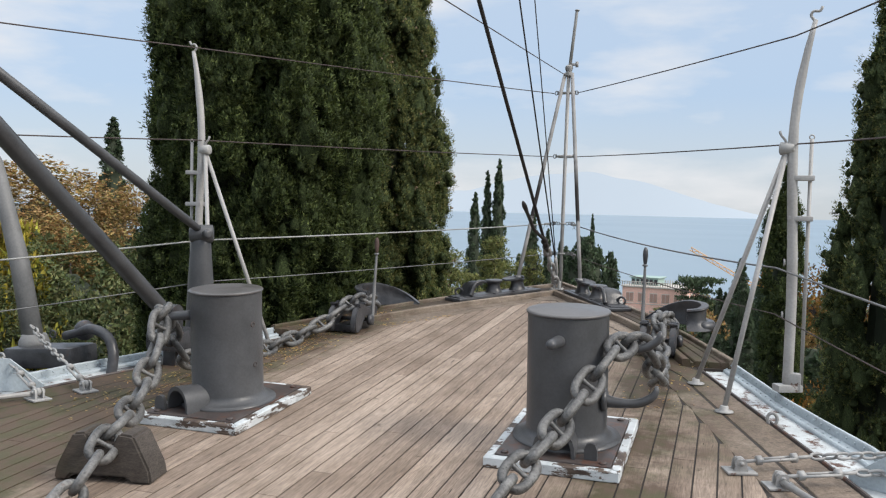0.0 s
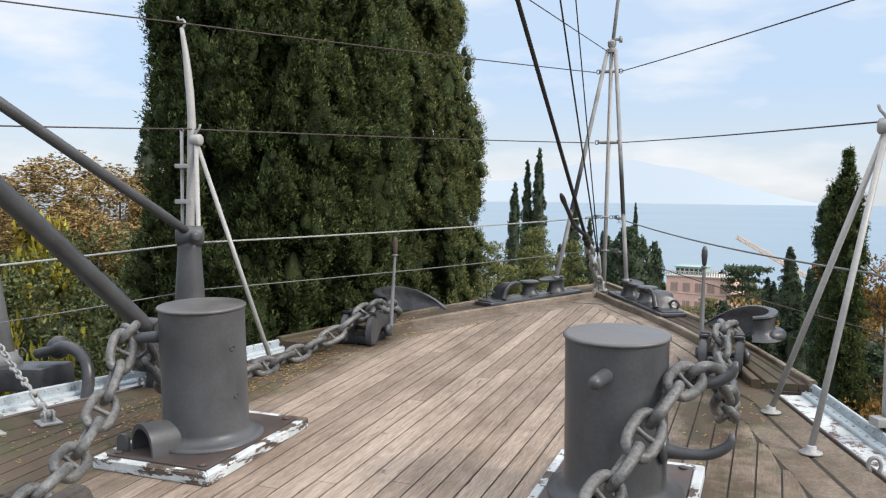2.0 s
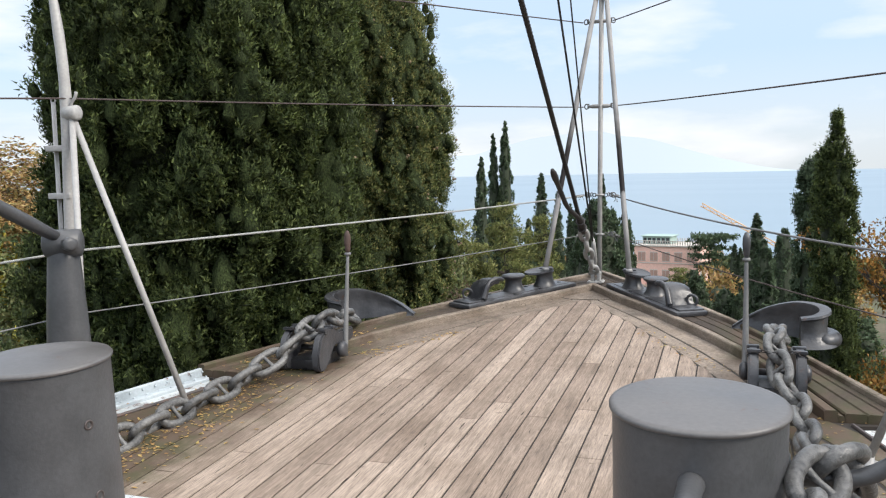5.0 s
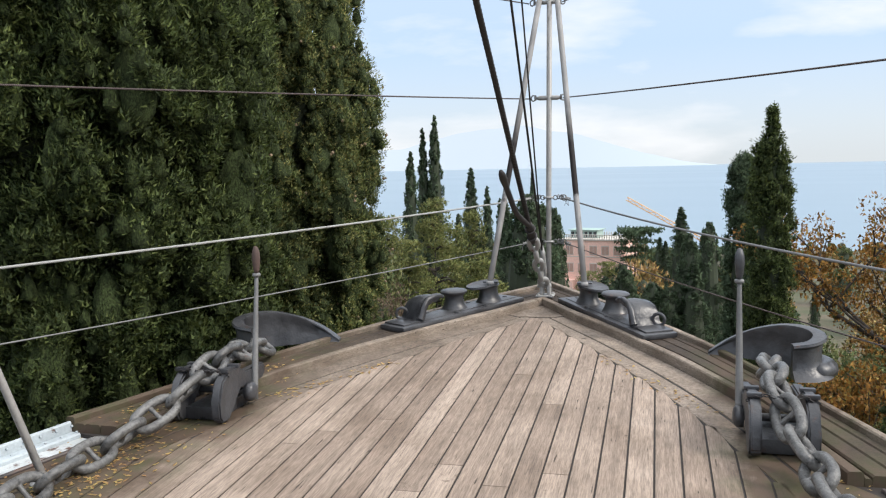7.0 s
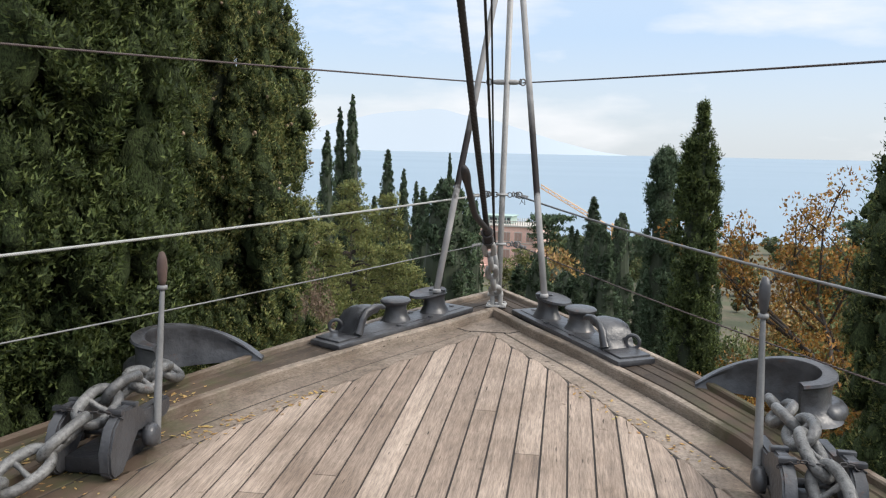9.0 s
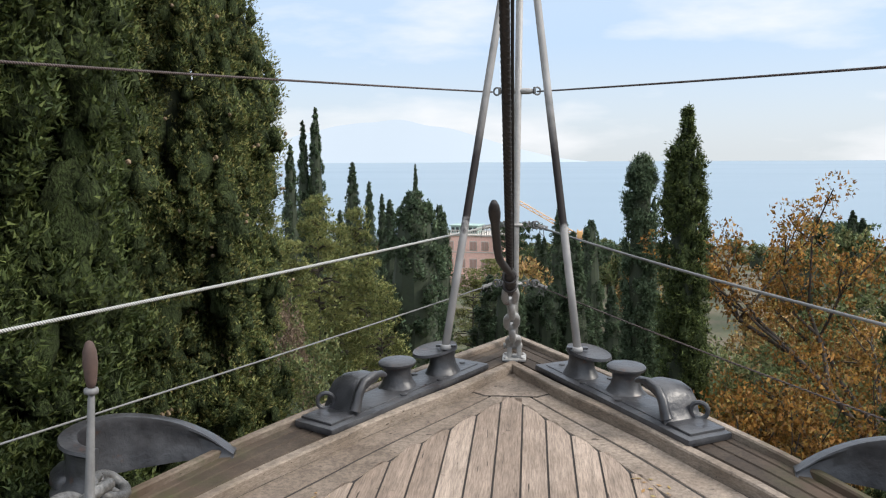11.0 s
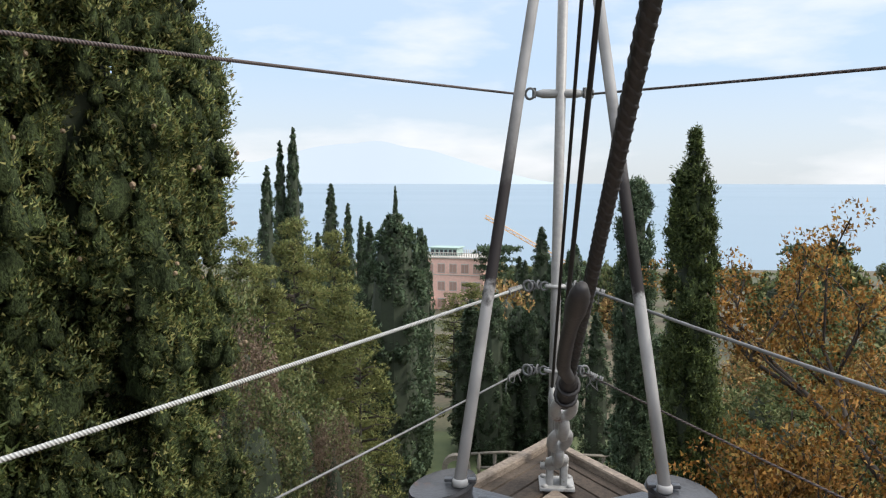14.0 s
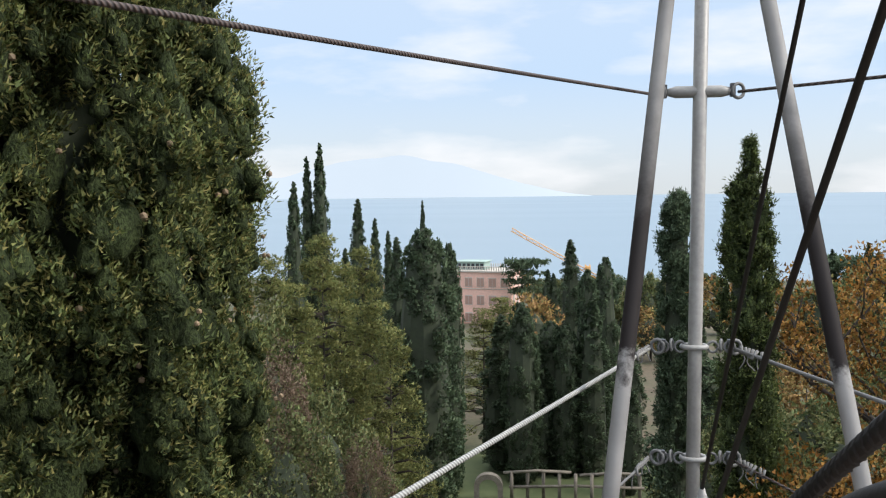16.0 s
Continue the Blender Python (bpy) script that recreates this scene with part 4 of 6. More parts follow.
def stanchion(side):
    s = thing("rail_stanchion", "pale grey steel stanchion with a curved head and two stays", "stanchion", "rail stanchions")
    s.location = (0, 0.14 if side < 0 else 0.0, 0)
    x = side * 2.47
    bm = bmesh.new()
    p = smooth_path([(x, 6.35, 0.46), (x, 6.35, 1.2), (x - side * 0.03, 6.35, 2.05), (x - side * 0.02, 6.355, 2.4), (x + side * 0.03, 6.37, 2.75), (side * 2.55, 6.38, 3.0)], 26)
    tube(bm, p, [0.036] * 10 + [0.034] * 8 + [0.031] * 4 + [0.027, 0.024, 0.02, 0.016], 14)
    part("post", bm, "silver", s)
    bm = bmesh.new()
    tube(bm, smooth_path([(side * 2.55, 6.38, 2.99), (side * 2.52, 6.38, 3.03), (side * 2.535, 6.38, 3.06), (side * 2.575, 6.38, 3.06), (side * 2.59, 6.38, 3.09)], 12), 0.010, 8)
    part("head_hook", bm, "silver", s)
    bm = bmesh.new()
    xr = x + side * 0.09
    tube(bm, [(xr, 6.38, 0.46), (xr, 6.38, 2.19)], 0.013, 8)
    tube(bm, [(xr + 0.016 * math.cos(t), 6.38, 2.20 + 0.016 * math.sin(t)) for t in np.linspace(0, 6.28, 11)[:-1]], 0.005, 6, closed=True)
    part("side_rod", bm, "silver", s)
    for zz in (1.62, 1.90):
        bm = bmesh.new()
        block(bm, (0.16, 0.085, 0.035), Matrix.Translation((x + side * 0.035, 6.36, zz)), 0.006)
        part("bracket", bm, "silver", s)
    for fx, fy in ((2.055, 5.96), (1.80, 6.49) if side < 0 else (1.85, 6.645)):
        bm = bmesh.new()
        tube(bm, [(side * fx, fy, dz(fy) + 0.02), (side * 2.40, 6.35, 2.11)], 0.0185, 10)
        st = part("stay", bm, "silver", s, "slanting tubular stay")
        bm = bmesh.new()
        lathe(bm, [(0.062, 0), (0.062, 0.008), (0.03, 0.014), (0.028, 0.04), (0.02, 0.045)], 16, Matrix.Translation((side * fx, fy, dz(fy) + 0.002)))
        part("flange", bm, "galv", st, "round bolted foot flange")
    bm = bmesh.new()
    lathe(bm, [(0.03, -0.05), (0.045, -0.04), (0.045, 0.04), (0.03, 0.05)], 14, Matrix.Translation((side * 2.40, 6.35, 2.12)) @ pose(0, 0, 0, 0, 90, 0))
    tube(bm, smooth_path([(side * 2.41, 6.345, 2.13), (side * 2.385, 6.34, 2.18), (side * 2.36, 6.34, 2.21), (side * 2.35, 6.34, 2.24)], 8), 0.009, 8)
    part("joint", bm, "galv", s)
    for zz in (1.33, 0.965):
        bm = bmesh.new()
        tube(bm, [(side * (2.415 + 0.0 * t), 6.34 + 0.022 * math.sin(t), zz + 0.022 * math.cos(t)) for t in np.linspace(0.3, 5.6, 10)], 0.006, 6)
        part("wire_hook", bm, "galv", s)
    bm = bmesh.new()
    block(bm, (0.18, 0.10, 0.05), Matrix.Translation((x + side * 0.0, 6.34, 0.43)) @ pose(0, 0, 0, 0, 0, 25 * side), 0.008)
    block(bm, (0.09, 0.07, 0.12), Matrix.Translation((x + side * 0.04, 6.35, 0.44)), 0.012)
    part("shoe", bm, "galv", s, "cast shoe on the gutter's edge")
    return s


stanchion(-1)
stanchion(1)

# forestay and thin lines
st = thing("forestay", "thick black served wire forestay with a turned-back tail", "stay wire")
lo, hi = Vector((-0.005, 10.08, 1.099)), Vector((0.077, 3.2, 5.743))
d = (hi - lo).normalized()
lo = lo + d * 0.17
bm = bmesh.new()
A = np.linspace(0, 1, 1100)
tube(bm, [lo, lo.lerp(hi, 0.3), hi], 0.0175, 10)
for ph in range(3):
    pts = []
    sd, up = d.cross(Vector((0, 0, 1))).normalized(), d.cross(Vector((1, 0, 0))).normalized()
    for t in A[:700]:
        q = 2 * math.pi * (t * 60 + ph / 3)
        pts.append(lo + (hi - lo) * float(t) * 0.75 + sd * (0.0115 * math.cos(q)) + up * (0.0115 * math.sin(q)))
    tube(bm, pts[::2], 0.0082, 6)
part("rope", bm, "black", st)
bm = bmesh.new()
tail = smooth_path([(0.0, 9.78, 1.305), (-0.02, 9.62, 1.355), (-0.045, 9.42, 1.43), (-0.05, 9.2, 1.55), (-0.048, 9.0, 1.65), (-0.046, 8.845, 1.731)], 22)
tube(bm, tail, [0.020] * 17 + [0.022, 0.026, 0.027, 0.024, 0.014], 12)
part("tail", bm, "black", st, "turned-back served tail")
bm = bmesh.new()
tube(bm, [lo - d * 0.05, lo + d * 0.02, lo + d * 0.18, lo + d * 0.24], [0.022, 0.032, 0.030, 0.022], 12)
for s in (0.04, 0.15):
    tube(bm, [lo + d * s + Vector((0.036 * math.cos(t), 0.022 * math.sin(t), 0.032 * math.sin(t))) for t in np.linspace(0, 6.28, 13)[:-1]], 0.008, 6, closed=True)
part("seizing", bm, "black", st)

sg = thing("stem_shackles", "galvanised shackles and links tying the forestay to the stem plate", "shackle")
stem0 = Vector((0.01, 10.60, dz(10.6) + 0.05))
bm = bmesh.new()
block(bm, (0.15, 0.16, 0.014), Matrix.Translation(stem0), 0.004)
block(bm, (0.03, 0.09, 0.10), Matrix.Translation(stem0 + Vector((-0.03, 0, 0.01))), 0.008)
block(bm, (0.03, 0.09, 0.10), Matrix.Translation(stem0 + Vector((0.03, 0, 0.01))), 0.008)
for bx in (-0.055, 0.055):
    for by in (-0.06, 0.06):
        lathe(bm, [(0.014, 0.012), (0.014, 0.022), (0.006, 0.026)], 8, Matrix.Translation(stem0 + Vector((bx, by, 0))))
part("stem_plate", bm, "galv", sg)
path = [stem0 + Vector((0, -0.02, 0.10)), Vector((0.0, 10.42, 0.82)), Vector((0.0, 10.26, 0.94)), lo]
bm = bmesh.new()
tube(bm, [(-0.06, stem0.y, stem0.z + 0.085), (0.06, stem0.y, stem0.z + 0.085)], 0.016, 10)
part("pin", bm, "galv", sg)
SH = link_mesh(0.19, 0.105, 0.021, False, 10, 22)
SH.materials.append(M["galv"])
chain(sg, SH, path, 0.135, 10, 6, 2, "shackle_link")
for (zt, yt), nm in (((4.92, 7.0), "backstay_line"), ((5.07, 8.0), "backstay_line")):
    ln = thing(nm, "thin dark wire line rising aft from the stem", "line", "stem lines")
    bm = bmesh.new()
    a, b = Vector((0.001, 10.47, 1.05)) if yt < 8 else Vector((-0.015, 10.58, 1.075)), Vector((0.055, yt, zt))
    tube(bm, [a, a.lerp(b, 0.5), b], 0.0085 if yt < 8 else 0.0062, 8)
    part("wire", bm, "black", ln)
    bm = bmesh.new()
    e = Vector((0.012, 10.62, dz(10.6) + 0.12))
    tube(bm, [e, e.lerp(a, 0.35), e.lerp(a, 0.4), e.lerp(a, 0.85), a], [0.012, 0.013, 0.022, 0.022, 0.009], 10)
    part("bottle_screw", bm, "galv", ln, "galvanised bottle screw")
hd = thing("halyard", "thin dark wire line from the mast head running aft", "line")
bm = bmesh.new()
tube(bm, [(-0.014, 10.83, 3.385), (-0.112, 7.0, 3.295), (-0.265, 1.0, 3.155)], 0.005, 6)
part("wire", bm, "wire_rust", hd)


# ---- trees ----
RNG = np.random.default_rng(11)


def unit(v):
    return v / np.maximum(np.linalg.norm(v, axis=-1, keepdims=True), 1e-9)


def leaves(lobes, per, size, width, tips=4, lift=0.8, spread=0.55, facing=None, jitter=0.25, flame=0.0):
    """Small pointed leaf sprays on the skins of many ellipsoid clumps: an array of triangles."""
    lobes = np.asarray(lobes, dtype=float)          # cx cy cz ax ay az
    L = len(lobes)
    nrm = unit(RNG.normal(size=(L, per, 3)))
    if facing is not None:
        out = unit((lobes[:, :3] - facing) * [1, 1, 0.0])[:, None, :]
        flip = (nrm * out).sum(-1, keepdims=True)
        nrm = np.where(flip < -0.25, nrm - 2 * flip * out, nrm)
    depth = RNG.uniform(0.80 if flame else 0.72, 1.08, size=(L, per, 1))
    base = lobes[:, None, :3] + nrm * lobes[:, None, 3:] * depth * np.concatenate([1 - flame * nrm[..., 2:], 1 - flame * nrm[..., 2:], np.ones_like(nrm[..., 2:])], axis=-1)
    axis = unit(nrm * 0.8 + np.array([0, 0, lift]) + RNG.normal(scale=0.3, size=nrm.shape))
    tris, nors = [], []
    for _ in range(tips):
        a = unit(axis + RNG.normal(scale=spread, size=axis.shape) * 0.6)
        s = unit(np.cross(a, RNG.normal(size=a.shape)))
        ln = size * RNG.uniform(0.6, 1.3, size=(L, per, 1))
        wd = width * RNG.uniform(0.7, 1.3, size=(L, per, 1))
        o = base + RNG.normal(scale=size * jitter, size=base.shape)
        tris.append(np.stack([o - s * wd, o + s * wd, o + a * ln], axis=2))
        k = unit(nrm + np.array([0, 0, 0.25]) + RNG.normal(scale=0.26, size=nrm.shape))
        nors.append(np.stack([k, k, k], axis=2))
    return np.concatenate(tris, axis=0).reshape(-1, 3), np.concatenate(nors, axis=0).reshape(-1, 3)


def offshoots(lobes, n, lo=0.26, hi=0.44, stretch=1.5):
    """Small upright tufts on the outer skin of each plume."""
    lobes = np.asarray(lobes, dtype=float)
    L = len(lobes)
    nrm = unit(RNG.normal(size=(L, n, 3)))
    out = unit(lobes[:, :3] * [1, 1, 0.0])[:, None, :]
    flip = (nrm * out).sum(-1, keepdims=True)
    nrm = np.where(flip < -0.3, nrm - 2 * flip * out, nrm)
    c = lobes[:, None, :3] + nrm * lobes[:, None, 3:] * RNG.uniform(0.70, 1.08, size=(L, n, 1))
    c[..., :2] -= nrm[..., :2] * lobes[:, None, 3:5] * 0.35 * np.maximum(nrm[..., 2:], 0)
    s = lobes[:, None, 3:4] * RNG.uniform(lo, hi, size=(L, n, 1))
    return np.concatenate([c, s, s, s * stretch * RNG.uniform(0.7, 1.4, size=s.shape)], axis=-1).reshape(-1, 6)


def lumps(lobes, k=0.84, flame=0.4, sub=2):
    """Solid flame-shaped bodies of the plumes, with soft normals, as arrays of triangles."""
    bm = bmesh.new()
    bmesh.ops.create_icosphere(bm, subdivisions=sub, radius=1.0)
    t = np.array([[v.co[:] for v in f.verts] for f in bm.faces])
    bm.free()
    lobes = np.asarray(lobes, dtype=float)
    w = t[None] * RNG.uniform(0.86, 1.1, size=(len(lobes), 1, 1, 3))
    w[..., :2] *= 1 - flame * t[None, ..., 2:]
    wob = 1 + 0.16 * np.sin(t[None, ..., :1] * 5.1 + lobes[:, None, None, :1] * 31) * np.cos(t[None, ..., 2:] * 6.3 + lobes[:, None, None, 2:3] * 17)
    v = w * wob * lobes[:, None, None, 3:] * k + lobes[:, None, None, :3]
    n = unit(t[None] / (lobes[:, None, None, 3:] / lobes[:, None, None, 3:4]) + np.array([0, 0, 0.25]) + RNG.normal(scale=0.2, size=v.shape))
    return v.reshape(-1, 3), n.reshape(-1, 3)


def core_mesh(name, profile, seg=20, rough=0.12):
    bm = bmesh.new()
    lathe(bm, profile, seg)
    for v in bm.verts:
        k = 1 + rough * 2 * noise.noise(v.co * 1.7)
        v.co.x *= k
        v.co.y *= k
    me = bpy.data.meshes.new(name)
    bm.to_mesh(me)
    bm.free()
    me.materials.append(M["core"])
    return me


def column_lobes(profile, z0, z1, n, r_lo, r_hi, stretch, inset=(0.70, 1.04), face=None):
    """Upright plume clumps over a column of a given radius profile [(z, r)]."""
    out = []
    for i in range(n):
        z = RNG.uniform(z0, z1)
        r = lerp_table(profile, z)
        th = RNG.uniform(0, 2 * math.pi) if face is None or i % 4 == 0 else face + RNG.uniform(-1.75, 1.75)
        q = r * RNG.uniform(*inset)
        s = RNG.uniform(r_lo, r_hi) * min(1.0, max(0.25, r / (3 * r_lo)))
        bulge = 1 + 0.10 * noise.noise(Vector((math.cos(th) * 1.3, math.sin(th) * 1.3, z * 0.6)))
        out.append((q * bulge * math.cos(th), q * bulge * math.sin(th), z, s, s, s * stretch * RNG.uniform(0.8, 1.3)))
    return out


def big_cypress(name, x, y, profile, n_near, per, leaf, size, label, cones=0, lobe=(0.15, 0.30), stretch=1.9, trunk_r=0.22, tips=5, slim=0.17, zlo=-1.6, tufts=12):
    """A tall cypress close to the ship: plumes dense where they can be seen well."""
    t = thing(name, label, "tree")
    t.location = (x, y, 0)
    zb, zt = profile[0][0], profile[-1][0]
    lob = column_lobes(profile, zlo, min(5.2, zt), n_near, lobe[0], lobe[1], stretch, face=math.atan2(6.0 - y, -x))
    tuft = offshoots(lob, tufts)
    tri, nor = leaves(tuft, per, size, size * slim, tips, 0.75, 0.8, np.zeros(3), 0.5, 0.4)
    soup("crown", tri, 3, leaf, t, "plumed evergreen foliage", normals=nor)
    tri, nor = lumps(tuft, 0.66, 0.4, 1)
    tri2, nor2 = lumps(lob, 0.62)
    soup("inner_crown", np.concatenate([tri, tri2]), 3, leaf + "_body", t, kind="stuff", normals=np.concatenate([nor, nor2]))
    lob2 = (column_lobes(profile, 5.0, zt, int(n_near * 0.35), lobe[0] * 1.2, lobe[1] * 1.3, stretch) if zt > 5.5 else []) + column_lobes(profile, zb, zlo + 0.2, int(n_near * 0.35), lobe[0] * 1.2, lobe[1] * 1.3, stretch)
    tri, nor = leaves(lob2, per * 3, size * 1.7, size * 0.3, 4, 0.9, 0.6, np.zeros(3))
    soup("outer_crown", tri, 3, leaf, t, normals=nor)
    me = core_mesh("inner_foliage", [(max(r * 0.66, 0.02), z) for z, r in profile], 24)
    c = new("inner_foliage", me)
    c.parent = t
    bm = bmesh.new()
    tube(bm, [(0, 0, zb - 0.3), (0.05, 0, zb + 3), (0, 0, zt - 1)], [trunk_r, trunk_r * 0.8, 0.04], 10)
    part("trunk", bm, "bark", t)
    if cones:
        bm = bmesh.new()
        for (cx, cy, cz, a, b, c) in lob[:cones]:
            out = Vector((cx, cy, 0)).normalized()
            for kk in range(int(RNG.integers(1, 4))):
                p = Vector((cx, cy, cz)) + out * (a * 1.02) + Vector(RNG.normal(scale=0.045, size=3))
                rr = RNG.uniform(0.014, 0.021)
                bmesh.ops.create_icosphere(bm, subdivisions=1, radius=rr, matrix=Matrix.Translation(p))
        tagged(part("cones", bm, "cone", t, "small tan seed cones"), kind="stuff")
    return t


big_cypress("cypress", -3.40, 9.2, [(-9.0, 0.6), (-7.5, 0.95), (-3.0, 1.28), (1.0, 1.31), (3.2, 1.22), (5.0, 1.04), (7.0, 0.82), (9.5, 0.35), (10.5, 0.05)], 620, 15, "leaf_a", 0.042, "tall plumed green cypress rising close beside the ship", 0, (0.13, 0.24), 2.2, tips=5, slim=0.18, tufts=12)
big_cypress("cypress", -3.80, 12.25, [(-9.0, 0.9), (-7.0, 1.4), (-2.0, 1.72), (1.0, 1.65), (2.2, 1.56), (3.0, 1.36), (4.0, 1.24), (5.0, 1.18), (7.0, 0.90), (9.5, 0.35), (10.5, 0.05)], 760, 17, "leaf_b", 0.034, "tall dark cypress dotted with tan seed cones", 340, (0.13, 0.25), 1.5, tips=5, slim=0.19, tufts=11)
big_cypress("cypress", 4.75, 12.8, [(-9.0, 0.6), (-7.0, 1.0), (-2.0, 1.35), (1.0, 1.25), (3.0, 0.97), (5.0, 0.52), (6.2, 0.05)], 400, 6, "leaf_b", 0.045, "tall dark green cypress beside the ship", 0, (0.13, 0.22), 2.0, tufts=8)
big_cypress("cypress", 3.57, 24.6, [(-12.0, 0.30), (-10.0, 0.46), (-3.0, 0.48), (0.5, 0.43), (1.7, 0.32), (2.3, 0.15), (2.7, 0.05), (2.95, 0.02)], 340, 5, "leaf_a", 0.075, "slim green cypress with a bare grey tip", 0, (0.10, 0.17), 2.2, 0.1, 4, 0.2, -9.0, 6)
big_cypress("cypress", 3.9, 34.7, [(-15.0, 0.3), (-13.0, 0.50), (-3.0, 0.54), (0.7, 0.46), (1.4, 0.36), (1.8, 0.14), (1.9, 0.03)], 340, 4, "leaf_spire", 0.10, "slim dark cypress with a blunt top", 0, (0.10, 0.17), 2.2, 0.1, 4, 0.2, -11.0, 6)


def ground_z(x, y):
    """The hillside, falling from beside the ship to the lake."""
    def sm(t):
        t = min(max(t, 0.0), 1.0)
        return t * t * (3 - 2 * t)
    z = -9.0 - 12.0 * sm((y - 12) / 52) - 6.6 * sm((y - 85) / 190)
    z += 8.5 * sm((-x - 5) / 22) * (1 - sm((y - 22) / 40))
    z += 3.0 * sm((x - 12) / 30) * (1 - sm((y - 60) / 80))
    return z + 0.5 * noise.noise(Vector((x * 0.08, y * 0.08, 0)))


class Species:
    """Shared meshes of one kind of tree, one unit high and about one wide."""

    def __init__(self, name, lobes, per, size, width, leaf, core=None, trunk=None, lift=0.8, facing=True, tips=3, branches=None, tall=1.0):
        k = np.array([1, 1, tall])
        tri, nor = leaves(np.asarray(lobes) * [1, 1, tall, 1, 1, tall], per, size, width, tips, lift, 0.9, np.zeros(3) if facing else None)
        tri, nor = tri / k, unit(nor * k)
        self.crown = soup("crown", tri, 3, leaf, normals=nor)
        self.parts = [self.crown]
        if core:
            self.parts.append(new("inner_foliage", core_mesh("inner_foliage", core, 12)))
        bm = bmesh.new()
        tube(bm, [(0, 0, -0.03), (0.004, 0, 0.4), (0, 0, 0.9)], trunk or [0.02, 0.014, 0.004], 7)
        for b in branches or []:
            tube(bm, b[0], b[1], 5)
        self.parts.append(part("trunk", bm, "bark"))
        self.left = True

    def plant(self, name, x, y, top, width, label, category="tree", group="", base=None):
        z = ground_z(x, y) if base is None else base
        t = thing(name, label, category, group)
        t.matrix_basis = Matrix.Translation((x, y, z)) @ Matrix.Rotation(RNG.uniform(0, 6.28), 4, "Z") @ Matrix.Diagonal((width, width, top - z, 1))
        for p in self.parts:
            ob = p if self.left else new(p.name.split(".")[0], p.data)
            ob.parent = t
        self.left = False
        return t


def spire_profile(f):
    return [(z, 0.5 * f(z)) for z in np.linspace(0.0, 1.0, 12)]


def unit_column(profile, n, a, stretch, z0=0.03):
    out = []
    for i in range(n):
        z = RNG.uniform(z0, 0.99)
        r = lerp_table(profile, z)
        th = RNG.uniform(0, 6.283)
        q = r * RNG.uniform(0.6, 1.0)
        s = max(0.15 * a, a * min(1, r / 0.3))
        out.append((q * math.cos(th), q * math.sin(th), z, s, s, s * stretch))
    return out


spire_p = [(0.0, 0.15), (0.1, 0.38), (0.35, 0.46), (0.6, 0.38), (0.8, 0.24), (0.92, 0.12), (1.0, 0.03)]
SPIRE = Species("spire", unit_column(spire_p, 290, 0.075, 0.26), 28, 0.052, 0.021, "leaf_spire", [(r * 0.7 + 0.004, z) for z, r in spire_p], lift=0.9, tips=2, tall=9.0)
col_p = [(0.0, 0.12), (0.08, 0.40), (0.35, 0.50), (0.7, 0.44), (0.88, 0.32), (0.96, 0.17), (1.0, 0.04)]
COLUMN = Species("column", unit_column(col_p, 260, 0.085, 0.36), 30, 0.046, 0.017, "leaf_spire", [(r * 0.78, z) for z, r in col_p], lift=0.7, tall=4.6)


def pine_lobes(n, seed):
    rnd = random.Random(seed)
    lob, br = [], []
    for i in range(n):
        z = rnd.uniform(0.22, 0.98)
        reach = (1.02 - z) * 0.62 * rnd.uniform(0.45, 1.0) + 0.03
        th = rnd.uniform(0, 6.283)
        c = (reach * math.cos(th), reach * math.sin(th), z - 0.03 * reach)
        lob.append((*c, 0.085, 0.085, 0.016))
        if i % 2 == 0:
            br.append(([(0, 0, z - 0.01), (c[0] * 0.6, c[1] * 0.6, z), c], [0.005, 0.0035, 0.0015]))
    return lob, br


pl, pb = pine_lobes(120, 3)
PINE = Species("pine", pl, 52, 0.026, 0.0055, "leaf_pine", None, [0.022, 0.015, 0.003], 0.5, False, 3, pb, 2.7)


def round_lobes(n, seed, low=0.15, squash=1.0):
    rnd = random.Random(seed)
    out = []
    for i in range(n):
        u, th = rnd.uniform(-1, 1), rnd.uniform(0, 6.283)
        q = math.sqrt(1 - u * u)
        r = 0.42 * rnd.uniform(0.6, 1.0)
        s = rnd.uniform(0.06, 0.12)
        out.append((r * q * math.cos(th), r * q * math.sin(th), low + (1 - low) * (0.5 + 0.46 * u), s, s, s * squash))
    return out


SHRUB = Species("shrub", round_lobes(120, 5), 58, 0.024, 0.009, "leaf_shrub", [(0.05, 0.1), (0.2, 0.3), (0.22, 0.55), (0.15, 0.75), (0.03, 0.85)], tips=2, tall=1.6)
RUSTY = Species("rusty", round_lobes(110, 6), 60, 0.025, 0.009, "leaf_rust", [(0.03, 0.2), (0.12, 0.35), (0.14, 0.55), (0.10, 0.7), (0.02, 0.8)], tips=2, tall=2.2)
MAUVE = Species("mauve", round_lobes(110, 8), 60, 0.022, 0.006, "leaf_mauve", [(0.03, 0.2), (0.12, 0.35), (0.14, 0.55), (0.10, 0.7), (0.02, 0.8)], tall=2.2)
SHRUB_FAR = Species("shrub", round_lobes(60, 15), 45, 0.05, 0.022, "leaf_shrub", [(0.05, 0.1), (0.25, 0.3), (0.28, 0.55), (0.18, 0.75), (0.03, 0.88)], tips=1)
RUSTY_FAR = Species("rusty", round_lobes(60, 16), 45, 0.045, 0.018, "leaf_rust", [(0.03, 0.2), (0.16, 0.35), (0.18, 0.55), (0.14, 0.7), (0.02, 0.8)], tips=1)
YELLOW = Species("yellow", round_lobes(60, 9), 30, 0.05, 0.02, "leaf_yellow")
